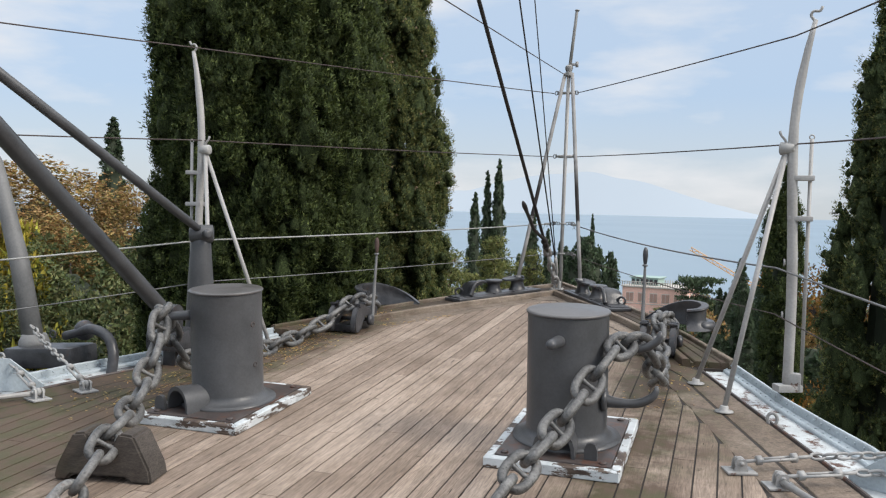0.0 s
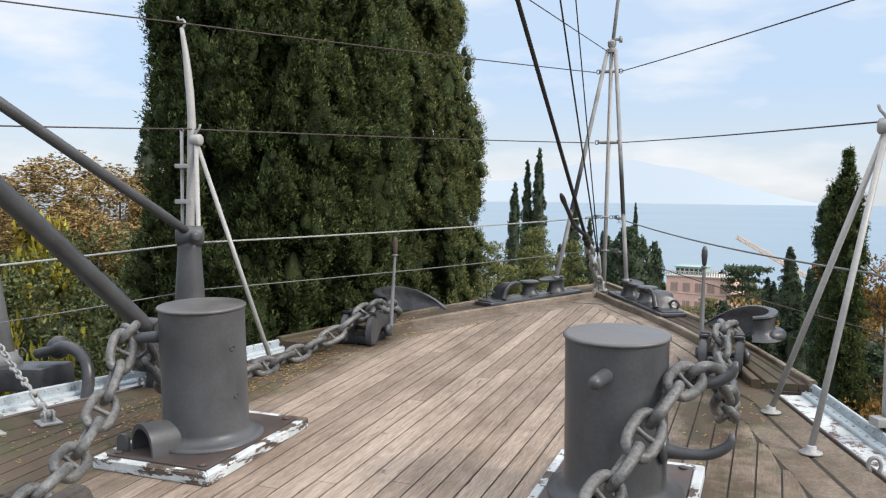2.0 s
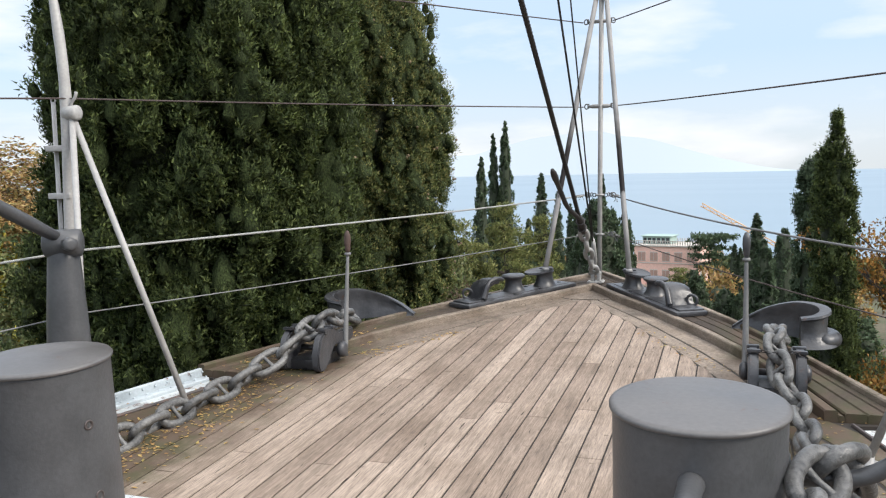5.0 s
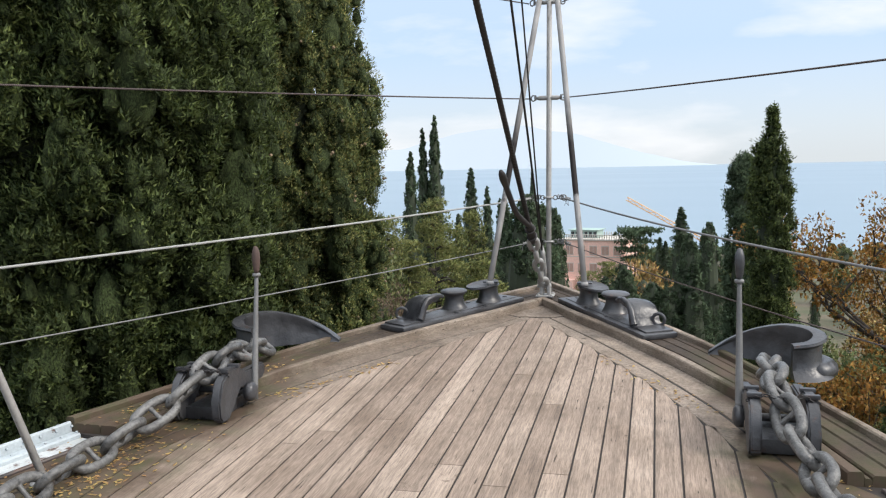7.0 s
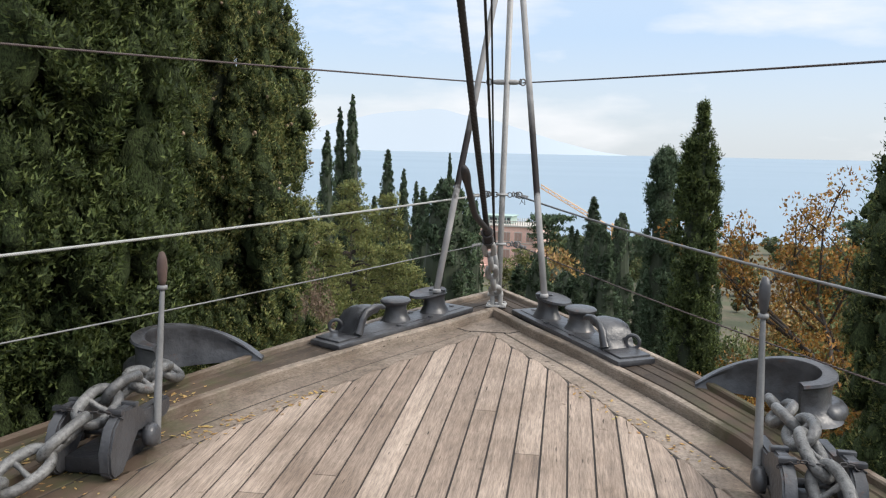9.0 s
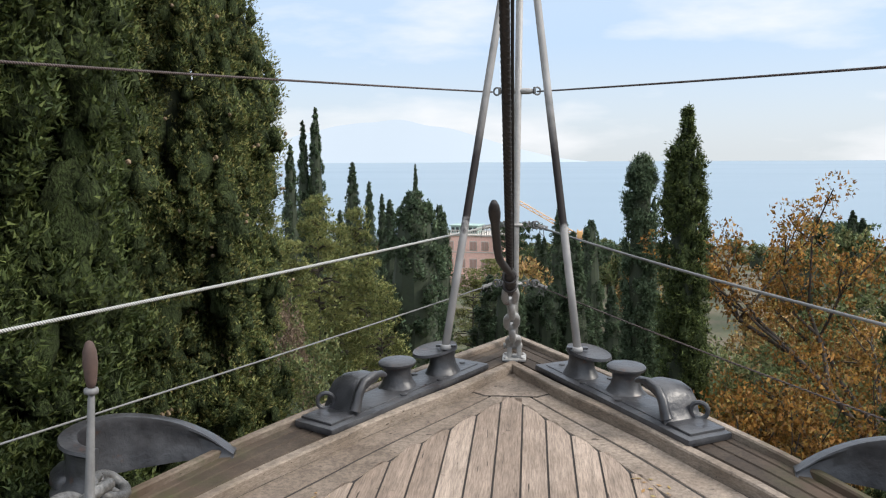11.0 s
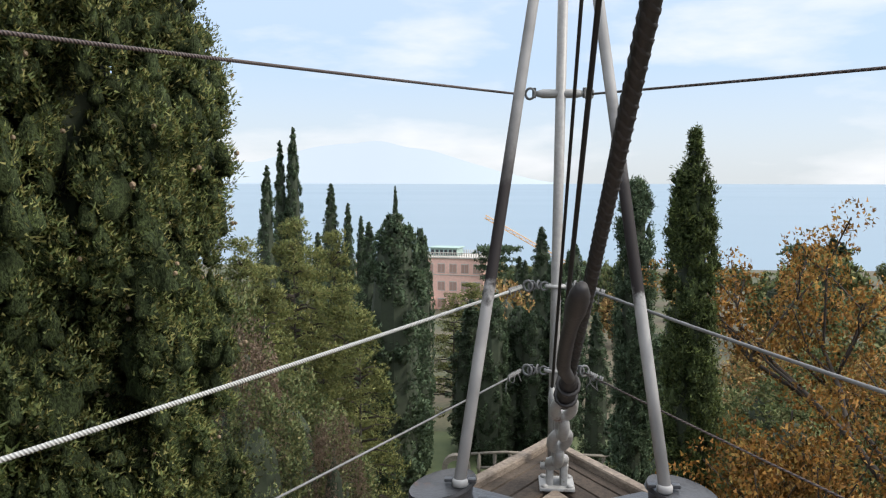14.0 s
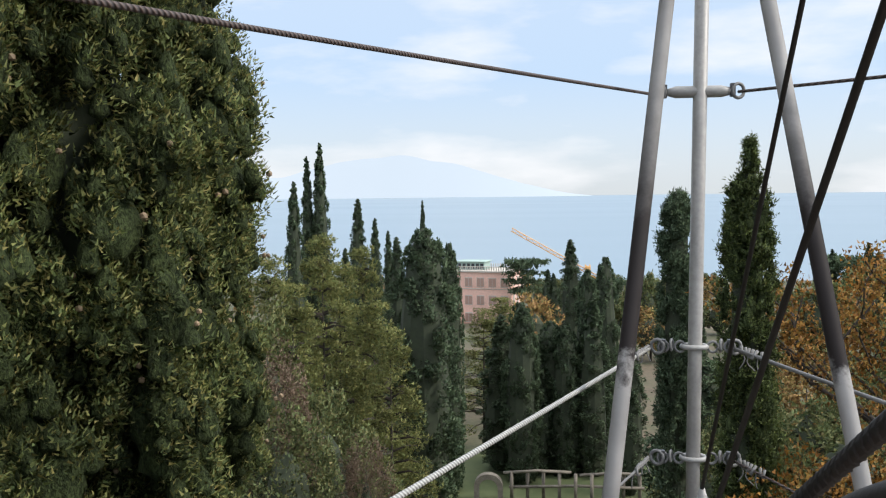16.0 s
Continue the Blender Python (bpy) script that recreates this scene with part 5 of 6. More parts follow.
CEDAR = Species("cedar", [(0.42 * RNG.uniform(0.1, 1) * math.cos(a), 0.42 * RNG.uniform(0.1, 1) * math.sin(a), z, 0.13, 0.13, 0.016) for a, z in zip(RNG.uniform(0, 6.28, 60), RNG.choice([0.55, 0.68, 0.8, 0.9, 0.97], 60))], 24, 0.045, 0.013, "leaf_spire", None, [0.03, 0.02, 0.005], 0.2, False)


def autumn_tree(name, x, y, top, radius, leaf, label, seed, per=9, leaf_size=0.11):
    """A spreading leafy tree: trunk, limbs that fork three times, thin browning leaves."""
    rnd = random.Random(seed)
    z = ground_z(x, y)
    t = thing(name, label, "tree")
    t.location = (x, y, z)
    H = top - z
    bm = bmesh.new()
    ends = []

    def grow(p, d, ln, r, level):
        q = p + d * ln
        mid = p.lerp(q, 0.5) + Vector((rnd.uniform(-1, 1), rnd.uniform(-1, 1), rnd.uniform(-.5, .5))) * ln * 0.08
        tube(bm, [p, mid, q], [r, r * 0.85, r * 0.68], 7 if level < 2 else 5, caps=False)
        if level >= 2:
            ends.append((mid, ln))
            ends.append((q, ln))
        if level == 4:
            return
        for _ in range(3 if level < 3 else 2):
            nd = (d * 0.75 + Vector((rnd.uniform(-1, 1), rnd.uniform(-1, 1), rnd.uniform(-0.25, 0.75)))).normalized()
            grow(q if rnd.random() < 0.6 else mid.lerp(q, rnd.random()), nd, ln * rnd.uniform(0.6, 0.85), r * 0.6, level + 1)

    grow(Vector((0, 0, -0.3)), Vector((0.03, 0, 1)), H * 0.36, H * 0.014, 0)
    for i in range(6):
        a = rnd.uniform(0, 6.283)
        grow(Vector((0, 0, H * rnd.uniform(0.12, 0.34))), Vector((math.cos(a), math.sin(a), rnd.uniform(0.1, 0.6))).normalized(), radius * rnd.uniform(0.35, 0.5), H * 0.006, 1)
    s = max(max(e[0].z for e in ends), 0.1)
    part("trunk", bm, "bark", t, "bare forking trunk and limbs")
    lob = [(*e, 0.42, 0.42, 0.30) for e, _ in ends if rnd.random() < 0.85]
    tri, nor = leaves(lob, per, leaf_size, leaf_size * 0.40, 1, 0.0, 1.0)
    soup("crown", tri, 3, leaf, t, "thin browning leaves", normals=nor)
    t.scale = (1, 1, H / s)
    return t


autumn_tree("autumn_oak", 8.6, 23.5, 1.6, 6.0, "leaf_oak", "spreading oak with brown and orange autumn leaves", 21, 105, 0.085)
autumn_tree("autumn_oak", 12.5, 21.0, 1.0, 5.5, "leaf_oak", "spreading oak with sparse brown autumn leaves", 22, 65, 0.085)
autumn_tree("autumn_oak", 6.6, 20.0, -3.4, 4.0, "leaf_oak", "low oak with brown autumn leaves", 23, 34, 0.075)

KIND = {
    "SPIRE": (SPIRE, "spire_cypress", "slender dark green cypress spire on the hillside", "cypress spires"),
    "COLUMN": (COLUMN, "column_cypress", "broad dark columnar cypress on the slope below", "columnar cypresses"),
    "PINE": (PINE, "pine_tree", "open yellow-green pine with a bare trunk", "hillside pines"),
    "CEDAR": (CEDAR, "cedar", "dark flat-topped cedar above the lake shore", "cedars"),
    "SHRUB": (SHRUB, "green_bush", "dull green leafy bush on the slope", "hillside bushes"),
    "RUSTY": (RUSTY, "autumn_bush", "rust-brown autumn tree with thin leaves", "autumn bushes"),
    "MAUVE": (MAUVE, "mauve_bush", "mauve-brown leafless twiggy bush", "mauve bushes"),
    "YELLOW": (YELLOW, "yellow_bush", "bright yellow autumn bush", "yellow bushes"),
}
FAR = {"SHRUB": SHRUB_FAR, "RUSTY": RUSTY_FAR}
PLANTS = (
    "SPIRE -17.4 75 6.13 2.6;SPIRE -18.42 75 5.06 2.2;SPIRE -18.71 72 2.98 2.6;SPIRE -18.53 95 1.42 3.2;SPIRE -16.77 95 -0.63 2.4;SPIRE -16.27 100 -2.2 2.2;"
    "SPIRE -11.43 92 1.22 1.5;SPIRE -16.54 80 -2.8 2.4;SPIRE -12.92 85 -2.1 3;COLUMN -7.54 62 -0.37 4.6;COLUMN -6.69 70 -1.8 2.2;SPIRE 4.18 120 -4.45 4.2;"
    "COLUMN 3.6 75 -4.25 2.4;COLUMN 5.43 80 -3.67 2.4;SPIRE 1.47 140 -10.3 3;SPIRE 2.35 140 -10.9 3;SPIRE -3.2 75 -7.9 4.2;SPIRE -1.2 76 -7.9 3.3;COLUMN 0.66 75 -8.4 3.5;"
    "COLUMN 1.85 74 -8.6 2.9;SPIRE 3.9 74 -6.6 3.6;SPIRE -0.4 74 -9.4 3.2;PINE -11.59 52 0.23 6.5;PINE -12.59 46 -0.49 6.5;PINE -11.4 55 -1.6 6.5;PINE -11.07 60 -0.9 6;"
    "PINE -10.92 44 -1.6 5.5;PINE -8.91 52 -3.4 6.5;PINE -3.73 90 -8.1 8;PINE -4.82 80 -7.8 7;CEDAR -2.86 165 -10.8 10;CEDAR 50 150 -9.3 13;SPIRE 49.5 140 -6.5 4;SPIRE 47.6 150 -8 3.4;"
    "SPIRE 51 140 -7.7 4;SHRUB 15 130 -10.5 7;SHRUB 36 120 -10.2 11;SHRUB 46 130 -9.3 10;CEDAR 14.3 160 -14 8;RUSTY -0.7 110 -10.9 8;MAUVE -10 36 -3.2 4.2;SHRUB -8.55 34 -5.2 4;"
    "SHRUB -9 40 -5.9 5;SHRUB -7.87 42 -8.1 5.2;SHRUB -11.6 42 -3.1 5;MAUVE -6.4 36 -6.5 2.6;PINE -7.36 48 -4.2 5.5;SPIRE -28.3 36 5.9 2.6;RUSTY -24.4 27 2.9 8.5;RUSTY -19.2 24 2.1 6;"
    "RUSTY -18.8 26 1.9 5;RUSTY -18.9 20 1.2 6.5;SHRUB -15.4 19 0.45 6;SHRUB -14.2 16 -0.1 5;SHRUB -16 22 0.1 5;SHRUB -10.7 15 -0.4 4;YELLOW -11.2 13 -1 2;YELLOW -14.6 16.5 0.2 3;YELLOW -17.8 19 1.0 3.2;RUSTY -26.3 25 2.3 8.5;"
    "SHRUB -14.7 15 0 5;RUSTY -17.4 21 0.8 4.5;COLUMN -1.6 72 -6.5 3;SPIRE 6.4 70 -8 2.8;SHRUB 9.5 36 -5 7;RUSTY 15 40 -5 8;SHRUB 20 45 -5.5 9;RUSTY 27 60 -7 10;SHRUB 12 30 -3.5 6;RUSTY 15.5 31 -1.5 7;SHRUB 19 36 -2.5 8;RUSTY 23 44 -4 9;SHRUB 9 29 -6 5;RUSTY 12 48 -6 7;SHRUB 30 75 -7 11;SHRUB 17 60 -8 9;COLUMN 6.4 45 -5 4;SHRUB 5.6 38 -7 5;SHRUB 7.6 40 -6 5"
)
for row in PLANTS.split(";"):
    kk, px, py, top, wd = row.split()
    sp, nm, lb, gr = KIND[kk]
    if float(py) > 90 and kk in FAR:
        sp = FAR[kk]
    px = float(px) * (1.032 if float(px) < 0 and float(py) > 40 else 1.0)
    sp.plant(nm, px, float(py), float(top), float(wd), lb, "bush" if "bush" in nm else "tree", gr)

# woods that fill the slope down to the shore
rnd = random.Random(40)
for i in range(112):
    d = rnd.uniform(34, 285) if i > 60 else rnd.uniform(150, 285)
    a = rnd.uniform(-0.36, 0.50)
    px, py = d * math.tan(a), 8 + d
    z = ground_z(px, py)
    if -8 < px < 9 and 54 < py < 92:
        continue
    top = max(z + 1.8, min(2.0 - d * rnd.uniform(0.125, 0.26), z + 13))
    if -9 < px < 10 and py <= 54:
        top = max(z + 2.0, min(top, z + 4.5))
    if d > 140:
        top = min(z + rnd.uniform(3.5, 7.5), 2.0 - d * 0.098)
    if top - z < 1.5:
        continue
    kk = rnd.choice(("SHRUB", "SHRUB", "SHRUB", "PINE" if d < 110 else "SHRUB", "COLUMN" if d < 90 else "SPIRE", "RUSTY", "SPIRE") if px < 6 else ("SHRUB", "SHRUB", "RUSTY", "RUSTY", "SHRUB", "SPIRE"))
    sp, nm, lb, gr = KIND[kk]
    if d > 50 and kk in FAR:
        sp = FAR[kk]
    wd = (top - z) * (rnd.uniform(0.8, 1.3) if kk in ("SHRUB", "RUSTY") else rnd.uniform(0.35, 0.5) if kk == "PINE" else rnd.uniform(0.16, 0.24))
    sp.plant(nm, px, py, top, wd, lb, "bush" if "bush" in nm else "tree", gr)

# ---- land, lake and far shore ----
bm = bmesh.new()
xs = [-400, -250, -150, -90] + list(np.arange(-60, 61, 4.0)) + [90, 150, 250, 400]
ys = [-120, -60, -30, -15] + list(np.arange(-8, 100, 4.0)) + list(np.arange(104, 300, 14.0)) + [300, 306]
grid = [[bm.verts.new((x, y, ground_z(x, y) if y < 299 else ground_z(x, y) - 3.0)) for x in xs] for y in ys]
for u, v in zip(grid, grid[1:]):
    for i in range(len(xs) - 1):
        bm.faces.new((u[i], u[i + 1], v[i + 1], v[i]))
tagged(part("ground", bm, "ground"), "steep wooded hillside of grass and leaf litter", "ground", kind="structure")
bm = bmesh.new()
prism(bm, [(-9, 58), (8, 58), (11, 70), (8, 80), (-7, 80), (-10, 70)], lambda x, y: ground_z(x, y) - 1, lambda x, y: -20.55)
tagged(part("lawn", bm, "lawn", smooth=False), "small green lawn in the garden below", "lawn", kind="structure")
bm = bmesh.new()
ys = np.geomspace(250, 4950, 40)
grid = [[bm.verts.new((x * float(y), float(y), -28.6)) for x in np.linspace(-1.3, 1.3, 21)] for y in ys]
for u, v in zip(grid, grid[1:]):
    for i in range(20):
        bm.faces.new((u[i], u[i + 1], v[i + 1], v[i]))
tagged(part("water", bm, "water"), "calm pale blue lake reaching the hazy horizon", "lake", kind="structure")
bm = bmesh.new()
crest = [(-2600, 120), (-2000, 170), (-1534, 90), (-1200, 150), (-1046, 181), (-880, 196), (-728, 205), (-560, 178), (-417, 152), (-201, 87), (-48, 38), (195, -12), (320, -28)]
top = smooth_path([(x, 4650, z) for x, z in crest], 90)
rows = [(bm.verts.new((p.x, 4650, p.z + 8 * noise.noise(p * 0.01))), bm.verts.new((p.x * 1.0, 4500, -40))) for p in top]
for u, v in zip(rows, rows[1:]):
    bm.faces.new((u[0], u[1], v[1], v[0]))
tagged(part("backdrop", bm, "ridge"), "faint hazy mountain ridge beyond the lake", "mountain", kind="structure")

# ---- villa, crane, garden pergola ----
v = thing("villa", "faded pink stucco villa with stone balustrade and green roof lantern", "house")
v.location, v.scale = (1.98, 0, -1.15), (1.2, 1, 1)
vm = pose(-10.1, 175, 0, 0, 0, -12)
zb, zt = -25.0, -12.6


def put(name, bm, mat, parent, m, label="", smooth=False):
    bm.transform(m)
    bmesh.ops.recalc_face_normals(bm, faces=bm.faces[:])
    return part(name, bm, mat, parent, label, smooth)


bm = bmesh.new()
block(bm, (10.4, 9, zt - zb), Matrix.Translation((0, 0, zb)))
wall = put("wall", bm, "pink", v, vm)
bm = bmesh.new()
block(bm, (5.0, 4.2, 4.6), Matrix.Translation((-5.4, -4.4, zb)))
put("side_wing", bm, "pink", v, vm)
bm = bmesh.new()
block(bm, (10.9, 9.5, 0.28), Matrix.Translation((0, 0, zt)), 0.05)
block(bm, (10.6, 9.2, 0.16), Matrix.Translation((0, 0, zt - 3.3)), 0.04)
put("cornice", bm, "stone", v, vm)
bm = bmesh.new()
for i in range(27):
    for yy in (-4.6, 4.6):
        lathe(bm, [(0.10, 0), (0.06, 0.2), (0.11, 0.45), (0.06, 0.8)], 6, Matrix.Translation((-5.2 + 0.4 * i, yy, zt + 0.28)))
block(bm, (10.8, 0.25, 0.14), Matrix.Translation((0, -4.6, zt + 1.05)))
block(bm, (0.25, 9.2, 0.14), Matrix.Translation((5.25, 0, zt + 1.05)))
block(bm, (0.22, 9.0, 0.8), Matrix.Translation((5.25, 0, zt + 0.28)))
put("balustrade", bm, "stone", v, vm)
bm = bmesh.new()
block(bm, (4.6, 4.0, 1.5), Matrix.Translation((-2.2, 0, zt + 0.28)))
put("lantern", bm, "greenroof", v, vm, "glazed green lantern")
bm = bmesh.new()
block(bm, (5.2, 4.6, 0.18), Matrix.Translation((-2.2, 0, zt + 1.78)), 0.04)
put("lantern_roof", bm, "greenroof", v, vm)
for i in range(6):
    bm = bmesh.new()
    block(bm, (0.5, 0.08, 1.0), Matrix.Translation((-4.1 + 0.76 * i, -2.04, zt + 0.5)))
    put("lantern_pane", bm, "window", v, vm)
for zz in (-15.4, -18.9, -22.3):
    for xx in (-3.9, -1.9, 0.1, 2.1, 4.1):
        bm = bmesh.new()
        block(bm, (1.25, 0.14, 1.9), Matrix.Translation((xx, -4.5, zz - 0.1)), 0.02)
        w = put("window", bm, "stone", v, vm)
        for sx, mt, ww, of in ((-0.3, "shutter", 0.52, -0.10), (0.3, "shutter", 0.52, -0.10)):
            bm = bmesh.new()
            block(bm, (ww, 0.06, 1.6), Matrix.Translation((xx + sx, -4.5 + of, zz + 0.05)), 0.01)
            put("shutter", bm, mt, w, vm)
    for yy in (-2.5, 0.3):
        bm = bmesh.new()
        block(bm, (0.14, 1.2, 1.8), Matrix.Translation((5.2, yy, zz)), 0.02)
        put("window", bm, "stone", v, vm)

cr = thing("tower_crane", "pale orange lattice tower crane above the shore", "crane")


def lattice(bm, a, b, w, n, r):
    a, b = Vector(a), Vector(b)
    d = (b - a).normalized()
    s = d.cross(Vector((0, 1, 0))).normalized() * w
    q = Vector((0, w * 0.8, 0))
    rails = [(s, q), (-s, q), (s, -q), (-s, -q)]
    for u, k in rails:
        tube(bm, [a + u + k, b + u + k], r, 4)
    for i in range(n):
        p0, p1 = a.lerp(b, i / n), a.lerp(b, (i + 1) / n)
        sg = 1 if i % 2 else -1
        for k in (q, -q):
            tube(bm, [p0 + s * sg + k, p1 - s * sg + k], r * 0.7, 4)


bm = bmesh.new()
lattice(bm, (13.2, 230, -27), (13.2, 230, -17.5), 0.6, 9, 0.12)
part("tower", bm, "crane", cr)
bm = bmesh.new()
lattice(bm, (16.0, 230, -21.0), (-6.7, 230, -8.1), 0.42, 26, 0.10)
part("jib", bm, "crane", cr)
bm = bmesh.new()
block(bm, (1.5, 1.4, 1.7), Matrix.Translation((13.2, 230, -19.6)), 0.1)
part("cab", bm, "crane", cr)

pg = thing("garden_pergola", "weathered stone and timber pergola with an arched gateway in the garden", "pergola")
y0, zg = 68.0, -20.6
bm = bmesh.new()
outer = [(-1.05, 0), (-1.05, 1.1)] + [(1.05 * math.cos(t), 1.1 + 0.95 * math.sin(t)) for t in np.linspace(math.pi, 0, 11)[1:-1]] + [(1.05, 1.1), (1.05, 0)]
inner = [(0.68, 0), (0.68, 1.0)] + [(0.68 * math.cos(t), 1.0 + 0.66 * math.sin(t)) for t in np.linspace(0, math.pi, 11)[1:-1]] + [(-0.68, 1.0), (-0.68, 0)]
prism(bm, outer + inner, -0.3, 0.3, pose(-4.0, y0, zg, 90, 0, 0))
part("arch", bm, "old_stone", pg, "round-headed stone arch", smooth=False)
for i in range(9):
    bm = bmesh.new()
    tube(bm, [(-2.3 + 1.15 * i, y0 + 0.3 * math.sin(i), zg), (-2.3 + 1.15 * i, y0 + 0.3 * math.sin(i), zg + 2.2)], 0.13, 7)
    part("post", bm, "old_stone", pg)
for a, b, zz in ((-2.9, 2.0, 2.25), (2.6, 7.4, 2.2), (-2.5, 7.2, 1.2)):
    bm = bmesh.new()
    tube(bm, [(a, y0, zg + zz - 0.15), ((a + b) / 2, y0, zg + zz + 0.05), (b, y0, zg + zz)], 0.11, 7)
    part("beam", bm, "old_stone", pg)
for a in (-1.2, 3.8):
    bt = thing("stone_bench", "pale stone bench on the garden lawn", "bench", "stone benches")
    bm = bmesh.new()
    block(bm, (1.6, 0.7, 0.18), Matrix.Translation((a, 66.5, -20.1)), 0.04)
    part("slab", bm, "old_stone", bt, smooth=False)
    for o in (-0.6, 0.6):
        bm = bmesh.new()
        block(bm, (0.25, 0.6, 0.5), Matrix.Translation((a + o, 66.5, -20.6)), 0.03)
        part("support", bm, "old_stone", bt, smooth=False)

# ---- anchor gear by the port side ----
dv = thing("anchor_davit", "dark grey steel anchor davit with slanting tubular struts", "davit")
dv.location = (0.085, -0.045, 0)
bm = bmesh.new()
lathe(bm, [(0.17, 0.30), (0.17, 0.34), (0.135, 0.36), (0.13, 0.5), (0.105, 1.0), (0.085, 1.30), (0.08, 1.36)], 24, Matrix.Translation((-2.29, 6.20, 0)))
part("post", bm, "grey", dv, "tapered dark post")
bm = bmesh.new()
lathe(bm, [(0.05, -0.10), (0.075, -0.09), (0.075, 0.09), (0.05, 0.10)], 18, Matrix.Translation((-2.27, 6.18, 1.39)) @ pose(0, 0, 0, 0, 90, 30))
lathe(bm, [(0.04, 0), (0.04, 0.05), (0.02, 0.055)], 6, Matrix.Translation((-2.19, 6.13, 1.39)) @ pose(0, 0, 0, 0, 90, -30))
part("knuckle", bm, "grey", dv, "bolted knuckle joint")
bm = bmesh.new()
tube(bm, [(-2.27, 6.15, 1.42), (-2.273, 5.95, 1.52), (-2.33, 2.6, 3.17)], [0.030, 0.036, 0.036], 14)
part("upper_strut", bm, "grey", dv)
bm = bmesh.new()
tube(bm, [(-2.33, 5.80, 0.74), (-2.328, 5.70, 0.82), (-2.27, 3.92, 2.21), (-2.23, 2.7, 3.16)], [0.045, 0.062, 0.062, 0.062], 18)
part("lower_strut", bm, "grey", dv)
bm = bmesh.new()
block(bm, (0.30, 0.36, 0.16), Matrix.Translation((-2.33, 5.9, 0.45)), 0.03)
block(bm, (0.10, 0.20, 0.34), Matrix.Translation((-2.33, 5.86, 0.45)), 0.03)
lathe(bm, [(0.08, -0.06), (0.08, 0.06)], 16, Matrix.Translation((-2.33, 5.86, 0.74)) @ pose(0, 0, 0, 0, 90, 0))
block(bm, (0.12, 0.14, 0.20), Matrix.Translation((-2.33, 5.9, 0.30)), 0.01)
part("heel_socket", bm, "cast", dv, "dark cast heel socket")

an = thing("stowed_anchor", "grey iron anchor stowed on a dark timber bed with its shackle", "anchor")
bm = bmesh.new()
tube(bm, [(-3.46, 5.6, 0.46), (-3.60, 5.6, 1.1), (-3.86, 5.6, 1.95), (-3.875, 5.6, 2.0)], [0.085, 0.078, 0.06, 0.045], 14)
lathe(bm, [(0.13, 0.38), (0.12, 0.46), (0.095, 0.52)], 16, Matrix.Translation((-3.45, 5.6, 0)))
part("shank", bm, "iron", an, "tapered grey shank")
bm = bmesh.new()
block(bm, (0.66, 0.34, 0.17), pose(-3.25, 5.58, 0.27, 0, -4, 4), 0.03)
part("bed_block", bm, "cast", an, "dark timber bed")
bm = bmesh.new()
tube(bm, smooth_path([(-3.15, 5.62, 0.52), (-3.0, 5.62, 0.56), (-2.85, 5.60, 0.60), (-2.68, 5.58, 0.55), (-2.60, 5.55, 0.42), (-2.60, 5.52, 0.24)], 18), [0.036] * 4 + [0.042] * 14, 12)
part("shackle", bm, "cast", an, "large bent iron shackle")
bm = bmesh.new()
bmesh.ops.create_uvsphere(bm, u_segments=14, v_segments=8, radius=0.085, matrix=Matrix.Translation((-3.0, 5.68, 0.57)))
part("pin_head", bm, "cast", an)
bm = bmesh.new()
tube(bm, [(-3.16 + 0.03 * math.cos(t), 5.5, 0.55 + 0.03 * math.sin(t)) for t in np.linspace(0, 6.28, 11)[:-1]], 0.008, 6, closed=True)
part("eye_bolt", bm, "cast", an)
bm = bmesh.new()
tube(bm, smooth_path([(-3.9, 5.3, 0.25), (-3.4, 5.25, 0.22), (-2.9, 5.4, 0.16), (-2.5, 5.75, 0.22)], 16), 0.09, 12)
part("arm", bm, "cast", an)


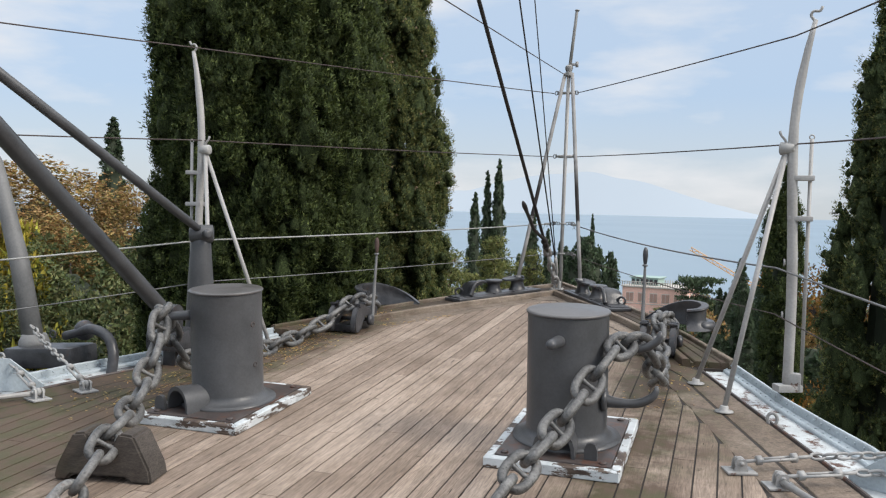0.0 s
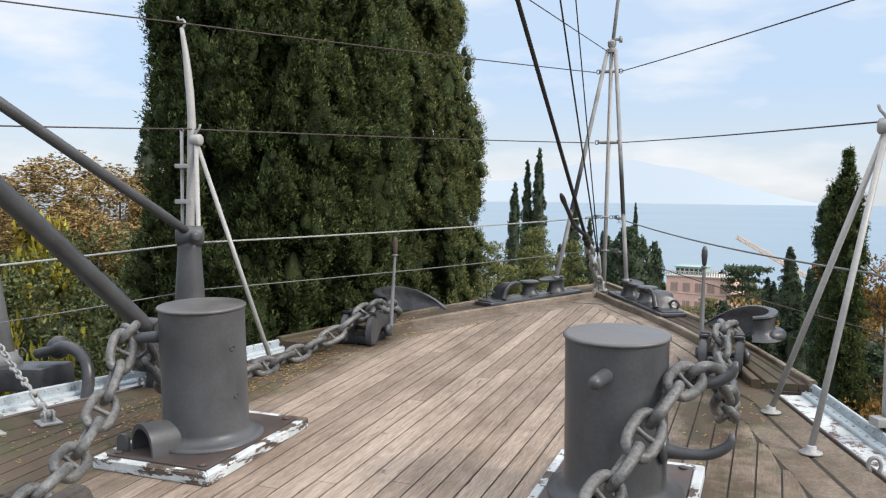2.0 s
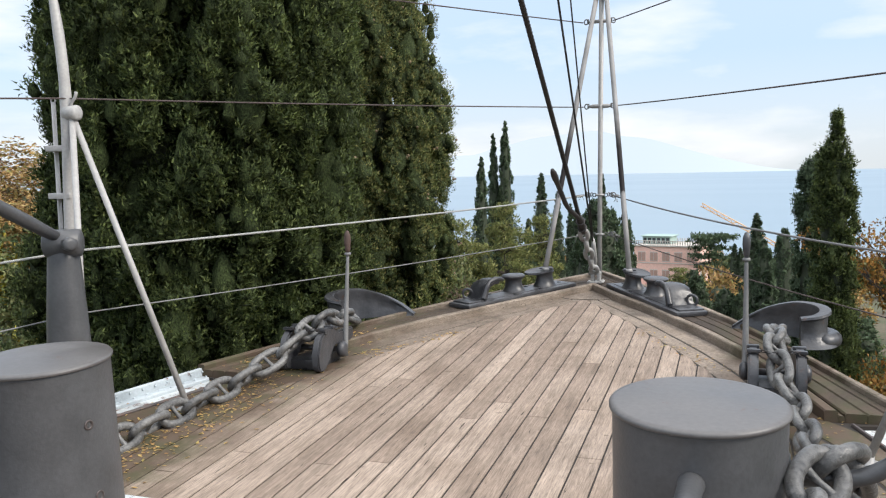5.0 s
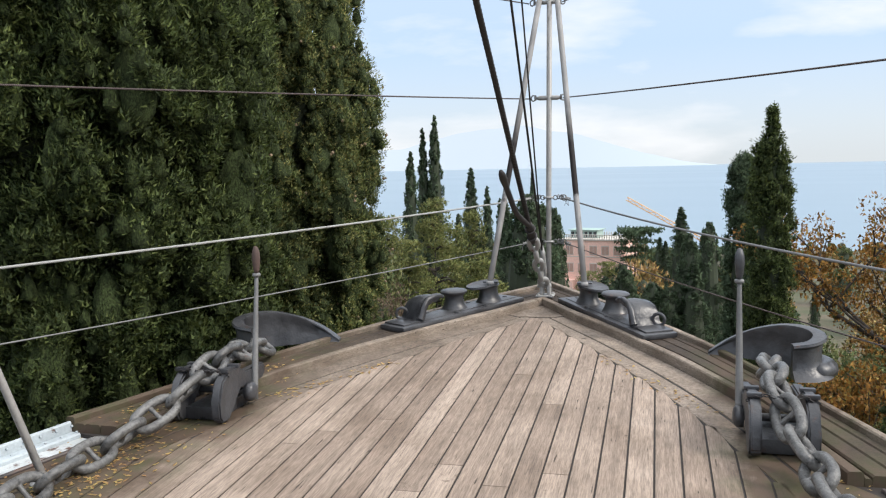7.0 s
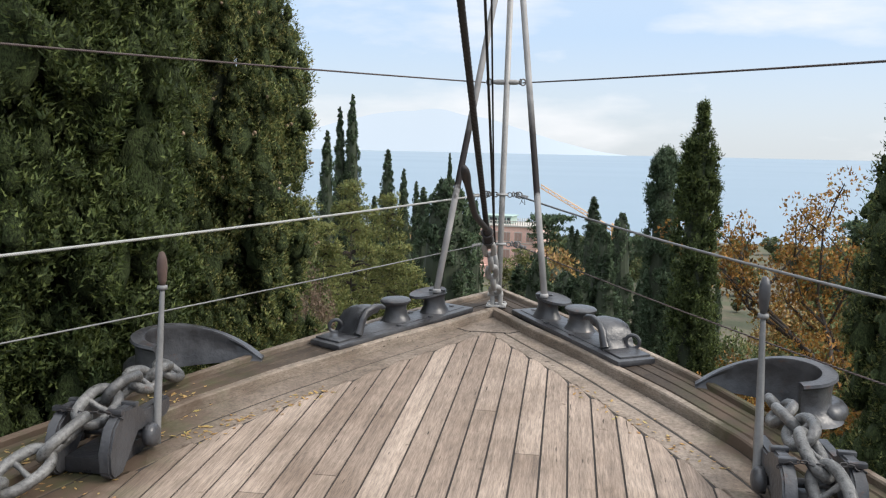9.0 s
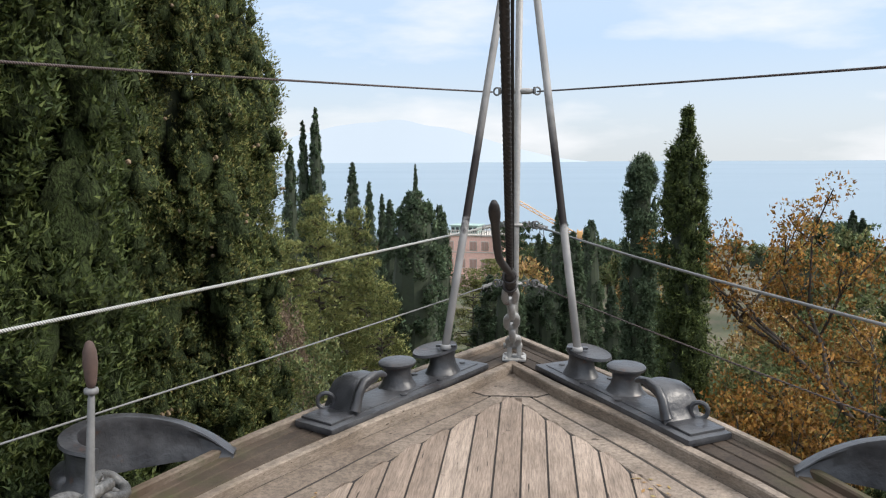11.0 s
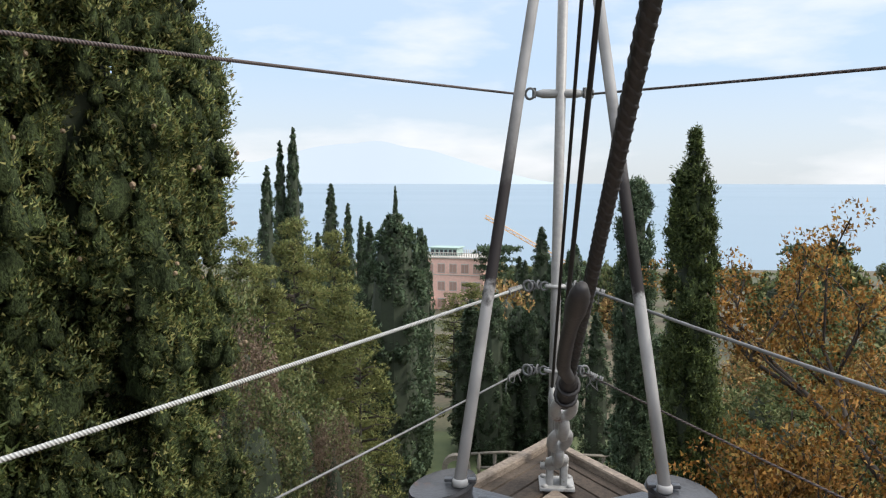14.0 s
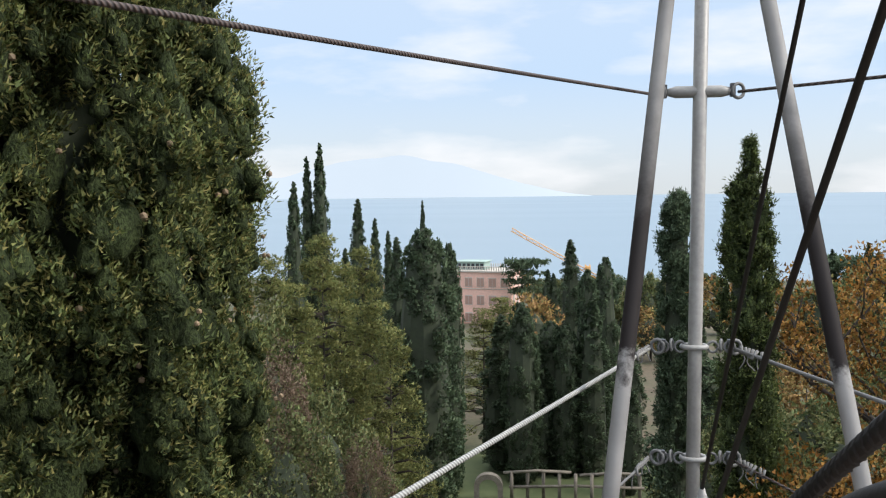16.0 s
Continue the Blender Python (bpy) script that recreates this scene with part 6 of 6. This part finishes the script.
def turnbuckle(eye, away, label, n_small=9):
    t = thing("turnbuckle_lashing", label, "turnbuckle", "deck lashings")
    e, a = Vector(eye), Vector(away)
    d = (a - e).normalized()
    ang = math.degrees(math.atan2(d.y, d.x))
    bm = bmesh.new()
    block(bm, (0.16, 0.13, 0.012), pose(*e, 0, 0, ang), 0.003)
    part("pad", bm, "galv", t, "bolted galvanised pad")
    for o in (-0.026, 0.026):
        bm = bmesh.new()
        prism(bm, [(-0.035, 0), (0.035, 0), (0.03, 0.05), (0.018, 0.068), (-0.018, 0.068), (-0.03, 0.05)], -0.007, 0.007, pose(*e, 0, 0, ang) @ Matrix.Translation((0, o, 0.01)) @ pose(0, 0, 0, 90, 0, 0))
        part("lug", bm, "galv", t)
    p = e + Vector((0, 0, 0.055))
    sd = d.cross(Vector((0, 0, 1))).normalized()
    bm = bmesh.new()
    tube(bm, [p - sd * 0.045, p + sd * 0.045], 0.012, 10)
    part("pin", bm, "galv", t)
    ln = (a - p).length
    w = (a - p).normalized()
    bm = bmesh.new()
    lathe(bm, [(0.026, -0.014), (0.030, 0), (0.026, 0.014)], 14, Matrix.Translation(p) @ sd.to_track_quat("Z", "Y").to_matrix().to_4x4())
    tube(bm, [p, p + w * 0.13], 0.010, 8)
    for o in (-0.020, 0.020):
        tube(bm, [p + w * 0.10 + sd * o, p + w * 0.30 + sd * o], 0.0085, 8)
    tube(bm, [p + w * 0.09, p + w * 0.12], 0.026, 10)
    tube(bm, [p + w * 0.28, p + w * 0.31], 0.026, 10)
    tube(bm, [p + w * 0.29, p + w * 0.39], 0.010, 8)
    part("screw_body", bm, "galv", t, "open steel bottle screw")
    mid = p + w * 0.39
    end = a
    chain(t, SMALL_LINK, [mid, mid.lerp(end, 0.5) + Vector((0, 0, -0.02)), end], 0.066, 30, 8, 5, "chain_link")
    return t


turnbuckle((-2.33, 4.94, dz(4.94)), (-3.30, 5.42, 0.62), "galvanised turnbuckle and chain lashing bolted to the deck")
turnbuckle((-2.49, 4.66, dz(4.66)), (-3.45, 5.05, 0.62), "galvanised turnbuckle and chain lashing bolted to the deck")
turnbuckle((2.14, 4.84, dz(4.84)), (3.35, 5.25, 0.44), "galvanised turnbuckle and chain lashing bolted to the deck")
turnbuckle((2.34, 4.68, dz(4.68)), (3.40, 5.02, 0.40), "galvanised turnbuckle and chain lashing bolted to the deck")
for a, b in (((-2.49, 4.66, 0.30), (-3.3, 4.05, 0.22)), ((2.34, 4.66, 0.29), (2.72, 4.0, 0.27))):
    r = thing("deck_bar", "round galvanised bar hinged beside the lashing", "bar", "deck bars")
    bm = bmesh.new()
    tube(bm, [a, b], 0.018, 10)
    part("bar", bm, "galv", r)
# gutter knee and ring on each side
for side in (-1, 1):
    kn = thing("gutter_bracket", "pale painted triangular bracket in the gutter", "bracket", "gutter brackets")
    bm = bmesh.new()
    prism(bm, [(0, 0), (0.34, 0), (0.34, 0.05), (0.10, 0.24), (0, 0.24)], -0.01, 0.01, pose(side * 3.0, 4.78, dz(4.78) - 0.02, 90, 0, 90 + side * 65))
    part("plate", bm, "blue", kn, smooth=False)
    rg = thing("gutter_ring", "galvanised ring eye on a pad in the gutter", "ring", "gutter rings")
    bm = bmesh.new()
    block(bm, (0.13, 0.10, 0.01), pose(side * 2.35, 5.80, dz(5.80) - 0.02, 0, 0, 20 * side), 0.003)
    tube(bm, [(side * 2.35 + 0.03 * math.cos(t), 5.80, dz(5.80) + 0.03 + 0.04 * math.sin(t)) for t in np.linspace(0, 6.28, 15)[:-1]], 0.011, 8, closed=True)
    part("eye", bm, "galv", rg)
# grey cowls lying outboard on the starboard side
for q in ((3.35, 5.9, 0.12), (3.62, 6.15, 0.20), (3.60, 5.55, 0.05)):
    cw = thing("roller_fender", "dark grey ribbed cylindrical fender outboard of the gutter", "fender", "fenders")
    bm = bmesh.new()
    lathe(bm, [(0.12, -0.3), (0.17, -0.27), (0.18, -0.1), (0.165, -0.08), (0.18, -0.06), (0.18, 0.1), (0.165, 0.12), (0.18, 0.14), (0.17, 0.28), (0.12, 0.3)], 20, Matrix.Translation(q) @ pose(0, 0, 0, 78, 0, 30))
    part("body", bm, "cast", cw)
    bm = bmesh.new()
    tube(bm, [(q[0] - 0.05, q[1], q[2] - 0.16), (q[0] - 0.45, q[1] - 0.1, q[2] - 0.25)], 0.03, 8)
    part("arm", bm, "cast", cw)

# ---- leaf litter along the port chain and on the waterway ----
lit = []
for n0, (xa, ya, xb, yb, wd) in ((900, (-1.75, 5.6, -1.62, 7.3, 0.16)), (260, (-1.85, 7.35, -1.45, 8.4, 0.10)), (120, (-1.25, 7.9, -0.75, 8.7, 0.05)), (90, (1.62, 5.7, 1.75, 7.2, 0.12)), (300, (-2.0, 4.7, -1.9, 5.6, 0.2)), (60, (1.2, 8.0, 0.6, 9.0, 0.05))):
    for i in range(n0):
        f = RNG.uniform()
        cx, cy = xa + (xb - xa) * f + RNG.normal(scale=wd), ya + (yb - ya) * f + RNG.normal(scale=wd)
        hh = 0.052 if cx < lerp_table([(y, -x) for x, y in LEDGE_IN][::-1], cy) - 0.07 and cy > 7.25 else 0.004
        a, s = RNG.uniform(0, 6.283), RNG.uniform(0.007, 0.019)
        c0 = np.array([cx, cy, dz(cy) + hh])
        u = np.array([math.cos(a), math.sin(a), RNG.uniform(-0.1, 0.35)]) * s
        w = np.array([-math.sin(a), math.cos(a), RNG.uniform(-0.1, 0.1)]) * s * 0.5
        lit += [c0 - u, c0 - w, c0 + u, c0 - u, c0 + u, c0 + w]
soup("leaf_litter", np.array(lit), 3, "leaf_rust", None, "scattered brown fallen leaves on the deck edges", "stuff")["category"] = "leaves"

# ---- the teak planks, one by one ----
PW, PX = 0.1224, 0.010
rnd = random.Random(77)
for i in range(-26, 27):
    x0, x1 = PX + i * PW - PW / 2 + 0.005, PX + i * PW + PW / 2 - 0.005
    inn, far = (x0, x1) if i >= 0 else (x1, x0)
    hi = nib_y(inn)
    if min(hi, nib_y(far)) < -3.5:
        continue
    cuts = [-3.9]
    y = -3.9 + rnd.uniform(0.5, 4.6)
    while y < hi - 1.1:
        cuts.append(y)
        y += rnd.uniform(3.0, 4.8)
    cuts.append(None)
    for a, b in zip(cuts, cuts[1:]):
        lo = a + 0.0025
        if b is not None:
            outline = [(x0, lo), (x0, b - 0.0025), (x1, b - 0.0025), (x1, lo)]
        elif i == 0:
            outline = [(x0, lo), (x0, 10.01), (x1, 10.01), (x1, lo)]
        else:
            # snaped end: a short square nib, then a slant to the next plank
            nibw = inn + (far - inn) * 0.40
            outline = [(inn, lo), (inn, hi), (nibw, hi - 0.004), (far, nib_y(far + (far - inn) * 0.08)), (far, lo)]
        bm = bmesh.new()
        prism(bm, outline, lambda x, y: dz(y) - 0.02, lambda x, y: dz(y))
        part("plank", bm, "teak", deck, smooth=False)
